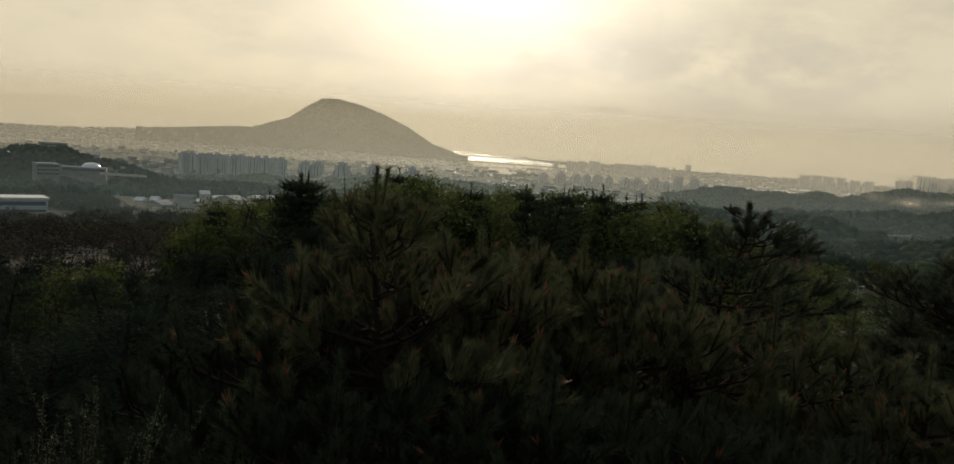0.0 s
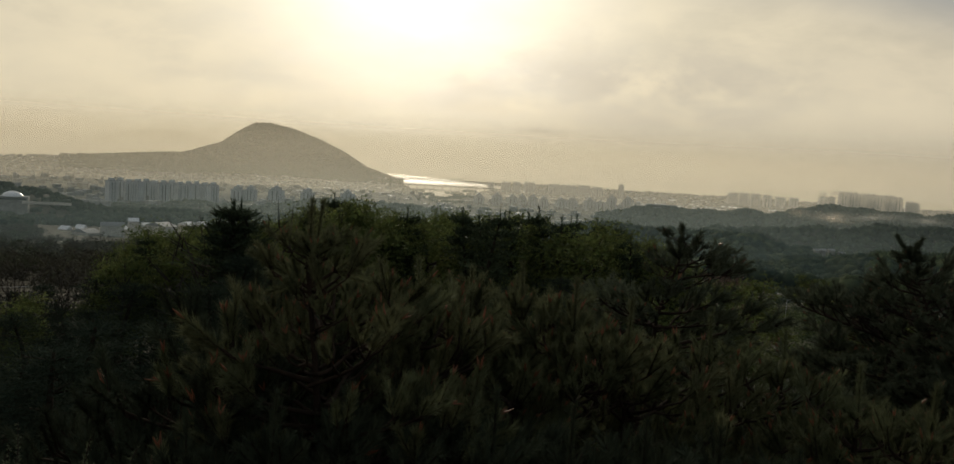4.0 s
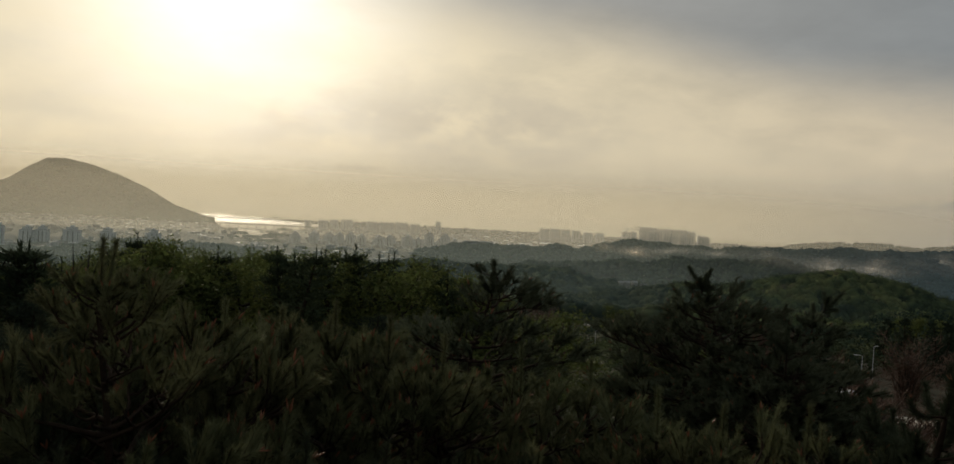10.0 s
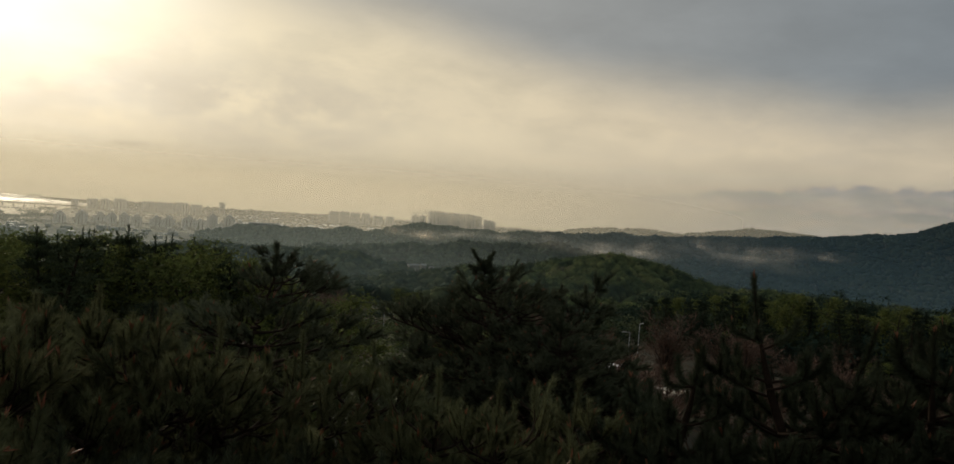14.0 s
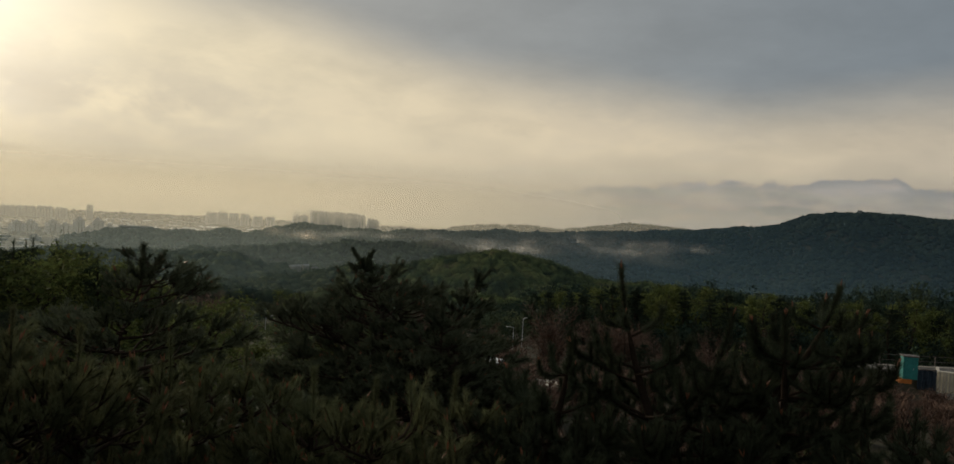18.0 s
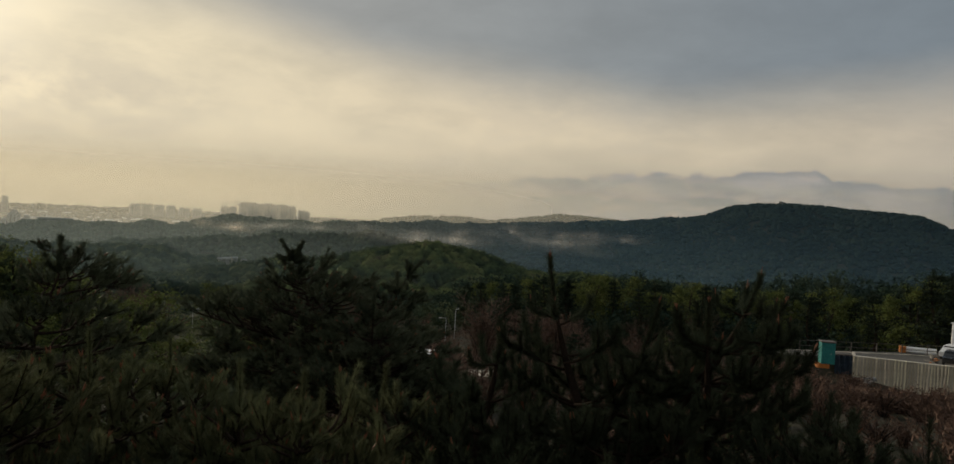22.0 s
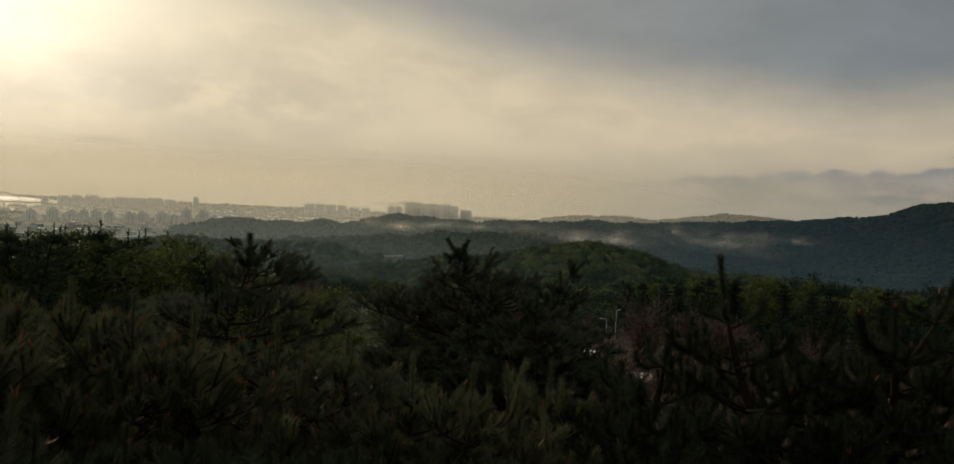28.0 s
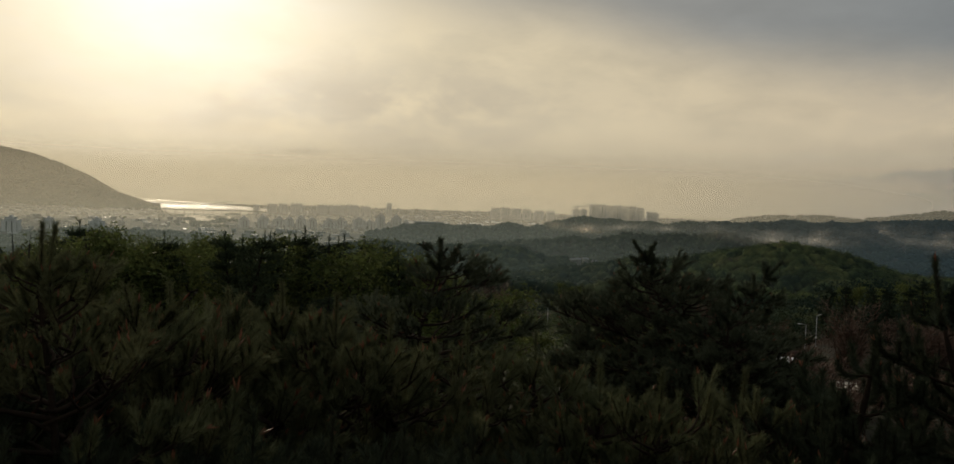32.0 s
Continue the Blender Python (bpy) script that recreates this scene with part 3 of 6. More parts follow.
def build_bridge():
    root = tagged(new("arch_bridge"), "long pale bridge with a steel tied arch over the river", "bridge")
    a, b = sight(-0.9, -1.60, 2800), sight(5.3, -1.62, 2800)
    root.location = a
    along = b - a
    length = along.length
    root.rotation_euler.z = math.atan2(along.y, along.x)
    part("deck", boxes((0, -7, -2.0, length, 7, 0)), BRIDGE, root)
    part("parapet", boxes((0, -7, 0, length, -6.7, 1.1), (0, 6.7, 0, length, 7, 1.1)), BRIDGE, root)
    pier = boxes((-1.6, -5, -13, 1.6, 5, -2.9), bevel=0.3)
    me = None
    for i in range(11):
        x = length * (i + 0.5) / 11
        if me is None:
            p = part("pier", pier, BRIDGE, root)
            me = p.data
        else:
            p = part("pier", me, None, root)
        p.location.x = x
    x0, x1, rise = length * 0.42, length * 0.76, 25
    pts = [(x0 + (x1 - x0) * k / 24, rise * (1 - (2 * k / 24 - 1) ** 2)) for k in range(25)]
    for y in (-6, 6):
        v, f = tube([(x, y, z) for x, z in pts], [1.1] * 25, 6)
        part("arch", mesh_of("arch", v, f, [BRIDGE]), None, root)
        for k in range(2, 23, 2):
            x, z = pts[k]
            part("hanger", boxes((x - 0.4, y - 0.4, 0, x + 0.4, y + 0.4, z)), BRIDGE, root)


ICO = bmesh.new()
bmesh.ops.create_icosphere(ICO, subdivisions=1, radius=1)
ICO_V, ICO_F = np.array([v.co[:] for v in ICO.verts]), np.array([[v.index for v in f.verts] for f in ICO.faces])
ICO.free()


def crown_clump(rnd):
    """A lumpy far crown about one unit high and wide."""
    return ICO_V * rnd.uniform(0.8, 1.16, ICO_V.shape) * 0.45, ICO_F


def island(az, el, long, seed):
    """A low scrubby bar in the river."""
    rnd = np.random.default_rng(seed)
    p = water_edge(az, el)
    h = Heap()
    for k in range(26):
        v, f = crown_clump(rnd)
        h.add(v * (rnd.uniform(8, 16), rnd.uniform(12, 26), rnd.uniform(5, 9)) + (rnd.normal(0, long / 3), rnd.normal(0, 12), 1.0), f)
    ob = tagged(part("river_scrub", h.mesh("river_scrub", FAR_FOREST)), "low scrub-covered bar in the shining river", "scrub", kind="stuff")
    ob.location = p


build_river()
build_bridge()
island(2.6, -2.05, 40, 2)
island(0.2, -2.0, 22, 3)
island(3.4, -1.85, 30, 4)
island(1.3, -2.42, 34, 5)
island(2.5, -2.35, 26, 6)
island(0.8, -2.2, 18, 7)
island(2.9, -2.22, 30, 8)
island(1.9, -2.62, 60, 9)

# ---------- the town ----------


def apartment(az, el_top, width, height, d, turn=0.0, towers=3, label="tall white concrete apartment block beyond the woods", deep=13.0, stepped=False):
    """A slab of flats with shallow bays, dark window bands and lift towers on the roof."""
    top = sight(az, el_top, d)
    root = tagged(new("apartment_building"), label, "building", "apartment blocks on the plain")
    root.location = (top.x, top.y, top.z - height)
    root.rotation_euler.z = radians(-az + turn)
    w = width / 2
    bays = max(3, round(width / 9))
    step = width / bays
    part("wall", boxes((-w, -deep / 2, -14, w, deep / 2, height)), PLASTER, root)
    for k in range(bays):
        x = -w + step * k
        part("bay", boxes((x + step * 0.16, -deep / 2 - 1.3, -10, x + step * 0.84, -deep / 2 + 0.2, height - 1.2)), PLASTER, root)
    gap = 0.13 if d < 1700 else 0.07
    for k in range(bays + 1):
        x = -w + step * k
        part("window_strip", boxes((max(-w + 0.4, x - step * gap), -deep / 2 - 0.12, -8, min(w - 0.4, x + step * gap), -deep / 2 + 0.1, height - 2.0)), GLASS, root)
    part("roof", boxes((-w - 0.3, -deep / 2 - 0.3, height, w + 0.3, deep / 2 + 0.3, height + 0.9)), ROOF, root)
    if stepped:
        part("upper_storeys", boxes((-w * 0.5, -deep / 2 - 0.8, height + 0.9, w * 0.5, deep / 2, height + 4.4)), PLASTER, root)
        part("upper_roof", boxes((-w * 0.55, -deep / 2 - 1.2, height + 4.4, w * 0.55, deep / 2 + 0.4, height + 5.3)), ROOF, root)
        part("roof_tank", boxes((-w * 0.18, -3, height + 5.3, w * 0.18, 3, height + 8.0)), PLASTER, root)
    for k in range(towers):
        x = -w + width * (k + 0.5) / towers
        part("lift_tower", boxes((x - 3.2, -3, height + 0.9, x + 3.2, 4, height + 4.6)), PLASTER, root)
    return root


# near white blocks
for k in range(13):
    apartment(-19.15 + 0.5 * k, -2.36 + 0.05 * math.sin(k * 2.1), (13, 17, 12)[k % 3], 36 + 3 * math.sin(k * 1.7), 1400 + 30 * ((k * 2) % 3), (28, -22, 12, -34)[k % 4], 1)
for a, e, wd in ((-11.6, -2.55, 22), (-10.8, -2.5, 18), (-9.2, -2.46, 26), (-7.2, -2.5, 22), (-4.6, -2.45, 24)):
    apartment(a, e, wd, 30, 1560, (15, -25)[int(wd) % 4 // 2], 1, stepped=True)
# blocks beyond the river meadow
for k, (a, e, wd, h) in enumerate(((4.13, -2.16, 20, 36), (5.34, -2.04, 20, 36), (6.35, -2.10, 24, 32), (7.0, -2.08, 17, 30), (7.75, -2.02, 19, 32), (8.45, -2.08, 20, 30), (9.6, -2.12, 24, 30), (10.35, -2.06, 22, 30), (11.5, -1.98, 26, 34), (12.94, -1.76, 18, 36), (14.0, -1.78, 20, 34))):
    apartment(a, e, wd, h, 1880 + 25 * (k % 3), (24, -20, 10)[k % 3], 0, "pale apartment block in the hazy river plain", stepped=True)
for a, e, wd in ((12.2, -2.06, 26), (14.65, -2.0, 12), (13.5, -2.2, 20)):
    apartment(a, e, wd, 24, 1900, 12, 1, "lower pale block beside the towers")
for a, e, wd, h in ((4.9, -1.26, 18, 34), (5.9, -1.16, 30, 30), (6.6, -1.12, 26, 32), (7.45, -1.06, 38, 34), (9.1, -1.10, 36, 32), (10.05, -1.09, 52, 32), (11.05, -1.05, 44, 32), (11.95, -1.12, 34, 28), (13.5, -0.88, 17, 42)):
    apartment(a, e, wd, h, 2950, 12, 3, "far apartment block fading into the haze")
# the new blocks above the wooded ridge
for k in range(7):
    apartment(27.15 + 0.5 * k, (-0.52, -0.48, -0.55, -0.5, -0.56, -0.52, -0.6)[k], 21, 52, 2300 + 30 * (k % 2), (10, -14)[k % 2], 2, "new high apartment block rising behind the ridge")
apartment(30.8, -0.82, 20, 40, 2350, 10, 2, "new high apartment block rising behind the ridge")
apartment(31.15, -0.86, 16, 40, 2350, 10, 1, "new high apartment block rising behind the ridge")
apartment(25.95, -0.82, 18, 42, 2300, 10, 1, "unfinished apartment block under a crane")
apartment(26.45, -0.78, 18, 42, 2300, 10, 1, "unfinished apartment block under a crane")
for a, e, wd in ((20.6, -0.9, 34), (21.3, -0.87, 34), (22.0, -0.9, 34), (22.7, -0.92, 30), (23.5, -1.0, 34), (24.3, -1.0, 30)):
    apartment(a, e, wd, 30, 3100, 10, 2, "far apartment block fading into the haze")


def tower_crane(az, el, d):
    root = tagged(new("tower_crane"), "slender steel tower crane at the new flats", "crane")
    top = sight(az, el, d)
    root.location = (top.x, top.y, top.z - 64)
    root.rotation_euler.z = radians(-az + 20)
    part("mast", boxes((-1, -1, 0, 1, 1, 60)), STEEL, root)
    part("jib", boxes((-12, -0.7, 57.5, 34, 0.7, 59)), STEEL, root)
    part("peak", boxes((-0.6, -0.6, 60, 0.6, 0.6, 64)), STEEL, root)
    part("counterweight", boxes((-12, -1.2, 54, -8, 1.2, 57.5)), CONCRETE, root)


tower_crane(26.85, -0.25, 2290)
tower_crane(26.05, -0.42, 2290)


def low_town():
    """Streets of low houses and sheds on the plain, too many to count."""
    rnd = np.random.default_rng(5)
    cube_v = np.array([(x, y, z) for x in (-.5, .5) for y in (-.5, .5) for z in (0, 1)], float)
    cube_f = np.array([(0, 1, 3, 2), (4, 6, 7, 5), (0, 4, 5, 1), (2, 3, 7, 6), (1, 5, 7, 3)])
    for name, mat, count, tall, label in (("low_houses", TOWN, 1900, (4, 10), "low pale houses crowded on the plain"), ("low_roofs", ROOF, 2600, (4, 9), "grey flat roofed workshops on the plain"), ("sheet_roofs", WET, 420, (4, 7), "wet sheet metal roofs that shine in the sun")):
        h = Heap()
        for _ in range(count):
            a, d = rnd.uniform(-33, 36), math.sqrt(rnd.uniform(1260 ** 2, 4700 ** 2))
            if 0.3 < a < 3.2 and d > 1800 or -3.2 < a < 6.6 and d > 2250 and not (a > 4.4 + (d - 2250) / 700) and not (a < -0.4 - (d - 2250) / 900):
                continue
            z = ground_at(a, d)
            if z > (20 if a > -14 else 40) and d > 2500:
                continue
            s = np.array([rnd.uniform(6, 18), rnd.uniform(6, 13), rnd.uniform(*tall) * (0.6 if mat is WET else 1)])
            t = rnd.uniform(0, math.pi)
            v = cube_v * s
            v = np.stack([v[:, 0] * math.cos(t) - v[:, 1] * math.sin(t), v[:, 0] * math.sin(t) + v[:, 1] * math.cos(t), v[:, 2]], 1)
            h.add(v + np.array(at(a, d, z - 1)), cube_f)
        tagged(part(name, h.mesh(name, mat)), label, "houses", kind="stuff")


low_town()


def greenhouses():
    """Long plastic tunnels in rows on the plain."""
    rnd = random.Random(12)
    arc = [(4.0 * math.cos(k * math.pi / 8), 3.2 * math.sin(k * math.pi / 8)) for k in range(9)]
    for k in range(30):
        a, d = rnd.uniform(14.5, 27.0), rnd.uniform(1950, 3200)
        half = rnd.uniform(14, 42)
        v = np.array([(x, y, z) for x in (-half, half) for y, z in arc])
        f = [(q, q + 1, q + 10, q + 9) for q in range(8)]
        root = tagged(new("greenhouse"), "long pale plastic greenhouse tunnel on the plain", "greenhouse", "greenhouses on the plain")
        root.location = at(a, d, ground_at(a, d))
        root.rotation_euler.z = radians(-a + rnd.uniform(-14, 14))
        part("cover", mesh_of("cover", v, f, [WHITE], None, True), None, root)
        part("end_wall", boxes((-half - 0.2, -3.6, -1, -half + 0.1, 3.6, 2.2)), PLASTER, root)
        part("end_wall", boxes((half - 0.1, -3.6, -1, half + 0.2, 3.6, 2.2)), PLASTER, root)


greenhouses()


def hall(name, az, d, width, deep, height, z, turn, label, wall=PLASTER, roof=WET, gable=0.0, floors=0):
    root = tagged(new(name), label, "building")
    root.location = at(az, d, z)
    root.rotation_euler.z = radians(-az + turn)
    w = width / 2
    part("wall", boxes((-w, 0, -8, w, deep, height)), wall, root)
    bm = bmesh.new()
    if gable:
        p = [bm.verts.new(c) for c in ((-w - .5, -.5, height), (w + .5, -.5, height), (w + .5, deep / 2, height + gable), (-w - .5, deep / 2, height + gable), (w + .5, deep + .5, height), (-w - .5, deep + .5, height))]
        bm.faces.new((p[0], p[1], p[2], p[3])), bm.faces.new((p[3], p[2], p[4], p[5])), bm.faces.new((p[1], p[4], p[2])), bm.faces.new((p[0], p[3], p[5])), bm.faces.new((p[0], p[5], p[4], p[1]))
    else:
        box(bm, -w - .4, -.4, height, w + .4, deep + .4, height + 0.8)
    part("roof", bm, roof, root)
    for k in range(floors):
        part("window_band", boxes((-w * 0.92, -0.12, height - 3.4 * (k + 1) + 0.9, w * 0.92, 0.05, height - 3.4 * (k + 1) + 2.5)), GLASS, root)
    return root


hall("ridge_hall", 16.2, 1215, 42, 12, 9, 100 + 1215 * math.tan(radians(-2.02)) - 8.2, 6, "long grey flat-roofed hall on the near ridge", ROOF, ROOF, floors=2)
for a, e, wd in ((25.95, -3.86, 2.6), (26.3, -3.82, 3.2), (26.8, -3.78, 2.8), (27.4, -3.92, 2.8)):
    hall("farmhouse", a, 590, wd, 5, 2.4, 100 + 590 * math.tan(radians(e)) - 5.2, 20, "low farmhouse with a grey sheet roof in the valley", TOWN, ROOF, 1.0)

# school and halls on the wooded slope
hall("school_building", -26.85, 880, 20, 14, 14, 100 + 880 * math.tan(radians(-3.42)) - 14, 15, "pale school building on the wooded slope", TOWN, ROOF, floors=3)
hall("school_wing", -24.95, 900, 40, 12, 8, 100 + 900 * math.tan(radians(-3.55)) - 8, -8, "low grey school wing beside the dome", TOWN, floors=1, roof=ROOF)
terrace = tagged(new("terrace_wall"), "low pale terrace wall below the school", "wall")
terrace.location = sight(-22.7, -3.85, 880)
terrace.rotation_euler.z = radians(22.7 - 14)
part("wall", boxes((-21, 0, -1.5, 21, 1, 0.6)), CONCRETE, terrace)
part("coping", boxes((-21.2, -0.2, 0.6, 21.2, 1.2, 0.9)), CONCRETE, terrace)
hall("long_hall", -26.6, 1120, 30, 12, 6, 100 + 1120 * math.tan(radians(-2.45)), 5, "long pale hall on the hilltop", TOWN, ROOF, floors=1)
hall("white_block", -28.5, 400, 24, 12, 9, 100 + 400 * math.tan(radians(-5.45)) - 9.8, 10, "pale office block low in the trees", PLASTER, WET, floors=3)
dome = bmesh.new()
bmesh.ops.create_uvsphere(dome, u_segments=20, v_segments=10, radius=9)
bmesh.ops.delete(dome, geom=[v for v in dome.verts if v.co.z < -0.1], context="VERTS")
bmesh.ops.scale(dome, vec=(1, 1, 0.55), verts=dome.verts)
root = tagged(part("dome_roof", dome, WHITE), "low white dome of the school hall", "building")
root.location = sight(-24.5, -3.5, 905)
for k, (a, e, wd, dp, tn) in enumerate(((-21.8, -5.55, 5, 6, -30), (-20.9, -5.5, 4, 6, -20), (-20.6, -5.65, 3, 5, 50), (-20.0, -5.5, 9, 14, 38), (-18.4, -5.2, 11, 14, 40), (-17.5, -5.1, 12, 12, -30), (-16.6, -5.0, 9, 13, 42), (-15.6, -4.95, 9, 16, 44), (-14.2, -4.85, 6, 12, 40), (-13.4, -4.8, 5, 10, 40), (-17.8, -4.7, 5, 5, 10), (-19.0, -5.0, 12, 5, 4))):
    r = 560 - 14 * (k % 4)
    hall("shed", a, r, wd, dp, 2.4, max(ground_at(a, r) - 0.6, EYE + r * math.tan(radians(e)) - 3.6), tn, "farm shed with a wet pale sheet roof among the trees", CONCRETE, (WET, WET, WET, ROOF)[k % 4], 2.0)

# ---------- haze and wisps of mist ----------


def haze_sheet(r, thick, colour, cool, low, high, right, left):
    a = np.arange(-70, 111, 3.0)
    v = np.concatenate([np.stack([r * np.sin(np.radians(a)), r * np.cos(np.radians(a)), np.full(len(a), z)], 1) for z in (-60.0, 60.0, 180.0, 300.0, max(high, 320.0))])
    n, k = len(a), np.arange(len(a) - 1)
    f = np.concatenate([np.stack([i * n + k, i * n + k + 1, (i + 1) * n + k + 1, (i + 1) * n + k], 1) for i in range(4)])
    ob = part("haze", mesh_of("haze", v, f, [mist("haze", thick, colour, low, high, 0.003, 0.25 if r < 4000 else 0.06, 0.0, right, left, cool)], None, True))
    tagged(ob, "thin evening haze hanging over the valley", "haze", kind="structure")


# bluer tint away from the sun puts the scattered light into the haze colour
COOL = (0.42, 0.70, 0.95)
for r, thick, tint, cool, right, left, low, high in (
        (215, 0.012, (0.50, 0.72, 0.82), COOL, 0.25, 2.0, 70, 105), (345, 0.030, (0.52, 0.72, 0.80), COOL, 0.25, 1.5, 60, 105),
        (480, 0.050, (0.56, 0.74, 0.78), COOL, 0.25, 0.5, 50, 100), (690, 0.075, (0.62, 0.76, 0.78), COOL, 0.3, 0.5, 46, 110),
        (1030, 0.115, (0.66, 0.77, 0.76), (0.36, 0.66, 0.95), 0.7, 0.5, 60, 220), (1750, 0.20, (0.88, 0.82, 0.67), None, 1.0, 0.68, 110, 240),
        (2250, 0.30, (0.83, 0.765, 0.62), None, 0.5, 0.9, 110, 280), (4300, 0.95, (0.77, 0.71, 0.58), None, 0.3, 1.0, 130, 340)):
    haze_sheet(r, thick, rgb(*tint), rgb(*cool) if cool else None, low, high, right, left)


def wisp(az, el, d, width, height, thick, colour=(0.95, 0.9, 0.84)):
    w, h = width / 2, height / 2
    bm = bmesh.new()
    uv = bm.loops.layers.uv.new()
    n = 8
    cols = [[bm.verts.new((w * (2 * i / n - 1), 12 * math.sin(i * 1.1), z)) for z in (-h, h)] for i in range(n + 1)]
    for i in range(n):
        f = bm.faces.new((cols[i][0], cols[i + 1][0], cols[i + 1][1], cols[i][1]))
        for loop, c in zip(f.loops, ((i, 0), (i + 1, 0), (i + 1, 1), (i, 1))):
            loop[uv].uv = (c[0] / n, c[1])
    ob = part("mist_wisp", bm, mist("mist wisp", thick, rgb(*colour), 900, 1000, 0.02, 0.9, 0.5))
    tagged(ob, "torn wisp of mist rising between the wooded hills", "mist", "wisps of mist")
    ob.location = sight(az, el, d)
    ob.rotation_euler = (0, 0.09 * math.sin(az * 1.7), radians(-az))


# orange tint: the low sun's light is put into this wisp's colour
wisp(26.3, -1.95, 1060, 110, 17, 0.5, (1, 0.84, 0.66))
wisp(28.5, -1.8, 1070, 130, 12, 0.35)
wisp(31.5, -1.75, 1070, 110, 12, 0.35)
wisp(40.6, -2.0, 1000, 140, 26, 0.42)
wisp(44.3, -1.3, 1180, 110, 22, 0.28)
wisp(47.5, -1.8, 1150, 170, 30, 0.26)
wisp(46.0, -1.7, 1120, 300, 60, 0.13)
wisp(52.0, -1.4, 1180, 120, 18, 0.2)
wisp(38.0, -2.1, 790, 160, 22, 0.3)

# ---------- woods ----------
ICO = bmesh.new()
bmesh.ops.create_icosphere(ICO, subdivisions=2, radius=1)
BALL_V, BALL_F = np.array([v.co[:] for v in ICO.verts]), np.array([[v.index for v in f.verts] for f in ICO.faces])
ICO.free()


def round_crown(rnd, leaves, size):
    """A rounded, lumpy crown about one unit high and wide, its outline broken by leaf sprays."""
    lump = normed(rnd.normal(0, 1, (7, 3)) + (0, 0, 0.4))
    swell = 0.26 + 0.16 * np.clip((BALL_V @ lump.T).max(1) * 3 - 2, 0, 1) + rnd.uniform(-0.03, 0.03, len(BALL_V))
    v = BALL_V * swell[:, None] * (1.05, 1.05, 0.95)
    out = normed(rnd.normal(0, 1, (leaves, 3)) + (0, 0, 0.6))
    c = out * rnd.uniform(0.9, 1.12, (leaves, 1)) * (0.32 + 0.17 * np.clip((out @ lump.T).max(1) * 3 - 2, 0, 1))[:, None]
    u = normed(np.cross(out, rnd.normal(0, 1, (leaves, 3))) + rnd.normal(0, 0.4, (leaves, 3)))
    w = np.cross(u, out)
    q = np.stack([c - u * size, c + w * size, c + u * size], 1).reshape(-1, 3)
    return np.concatenate([v, q]), np.concatenate([BALL_F, np.arange(3 * leaves).reshape(-1, 3) + len(v)])


def scatter(name, spots, size, tall, mat, label, blobs, seed):
    """Many crowns of one wood in one mesh. spots: azimuths and distances."""
    rnd = np.random.default_rng(seed)
    a, r = spots
    kinds = [crown_clump(rnd) if blobs == 1 else round_crown(rnd, 105, 0.047) if blobs == 2 else leafy_clump(rnd, *((50, 0.115) if r.min() > 290 else ((130, 0.06) if r.min() > 60 else (120, 0.045)))) for _ in range(10)]
    z = land(a, r)
    x, y = r * np.sin(np.radians(a)), r * np.cos(np.radians(a))
    h = Heap()
    for i in range(len(a)):
        v, f = kinds[rnd.integers(10)]
        s, t = rnd.uniform(*size), rnd.uniform(0, 6.28)
        up = rnd.uniform(*tall)
        c, n = math.cos(t), math.sin(t)
        w = np.stack([(v[:, 0] * c - v[:, 1] * n) * s + x[i], (v[:, 0] * n + v[:, 1] * c) * s + y[i], v[:, 2] * up * 0.95 + z[i] + up * 0.37], 1)
        h.add(w, f)
    tagged(part(name, h.mesh(name, mat, True)), label, "woods", kind="stuff")


def wood_spots(a0, a1, r0, r1, count, seed, keep=None):
    rnd = np.random.default_rng(seed)
    a, r = rnd.uniform(a0, a1, count), np.sqrt(rnd.uniform(r0 ** 2, r1 ** 2, count))
    # the far sides of the hills are only thinly wooded
    seen = np.full(count, -9.0)
    for s in np.linspace(0.3, 0.97, 16):
        seen = np.maximum(seen, np.degrees(np.arctan2(land(a, r * s) - EYE, r * s)))
    lee = np.degrees(np.arctan2(land(a, r) + 11 - EYE, r)) < seen
    m = ~lee | (rnd.random(count) < 0.2)
    a, r = a[m], r[m]
    if keep is not None:
        m = keep(a, r)
        a, r = a[m], r[m]
    return a, r


def leafy_clump(rnd, leaves, size=0.1):
    """A rounded, broken crown of leaf sprays about one unit high and wide."""
    hubs = rnd.normal(0, 1, (6, 3)) * (0.24, 0.24, 0.16)
    out = rnd.normal(0, 1, (leaves, 3)) + (0, 0, 0.45)
    out /= np.linalg.norm(out, axis=1)[:, None]
    c = hubs[rnd.integers(6, size=leaves)] + out * rnd.uniform(0.16, 0.27, (leaves, 1))
    u = np.cross(out, rnd.normal(0, 1, (leaves, 3))) + rnd.normal(0, 0.35, (leaves, 3))
    u /= np.linalg.norm(u, axis=1)[:, None]
    w = np.cross(u, out)
    v = np.stack([c - u * size, c + w * size, c + u * size], 1).reshape(-1, 3)
    return v, np.arange(3 * leaves).reshape(-1, 3)


scatter("far_woods", wood_spots(34, 77, 900, 1610, 19000, 1), (7, 13), (5.5, 9.5), MOUNTAIN_FOREST, "dark wooded mountainside in thin haze", 1, 1)
scatter("far_woods", wood_spots(9, 34, 610, 1230, 6500, 2), (7, 11), (6.5, 10.5), FAR_FOREST, "low wooded ridges in haze", 1, 2)
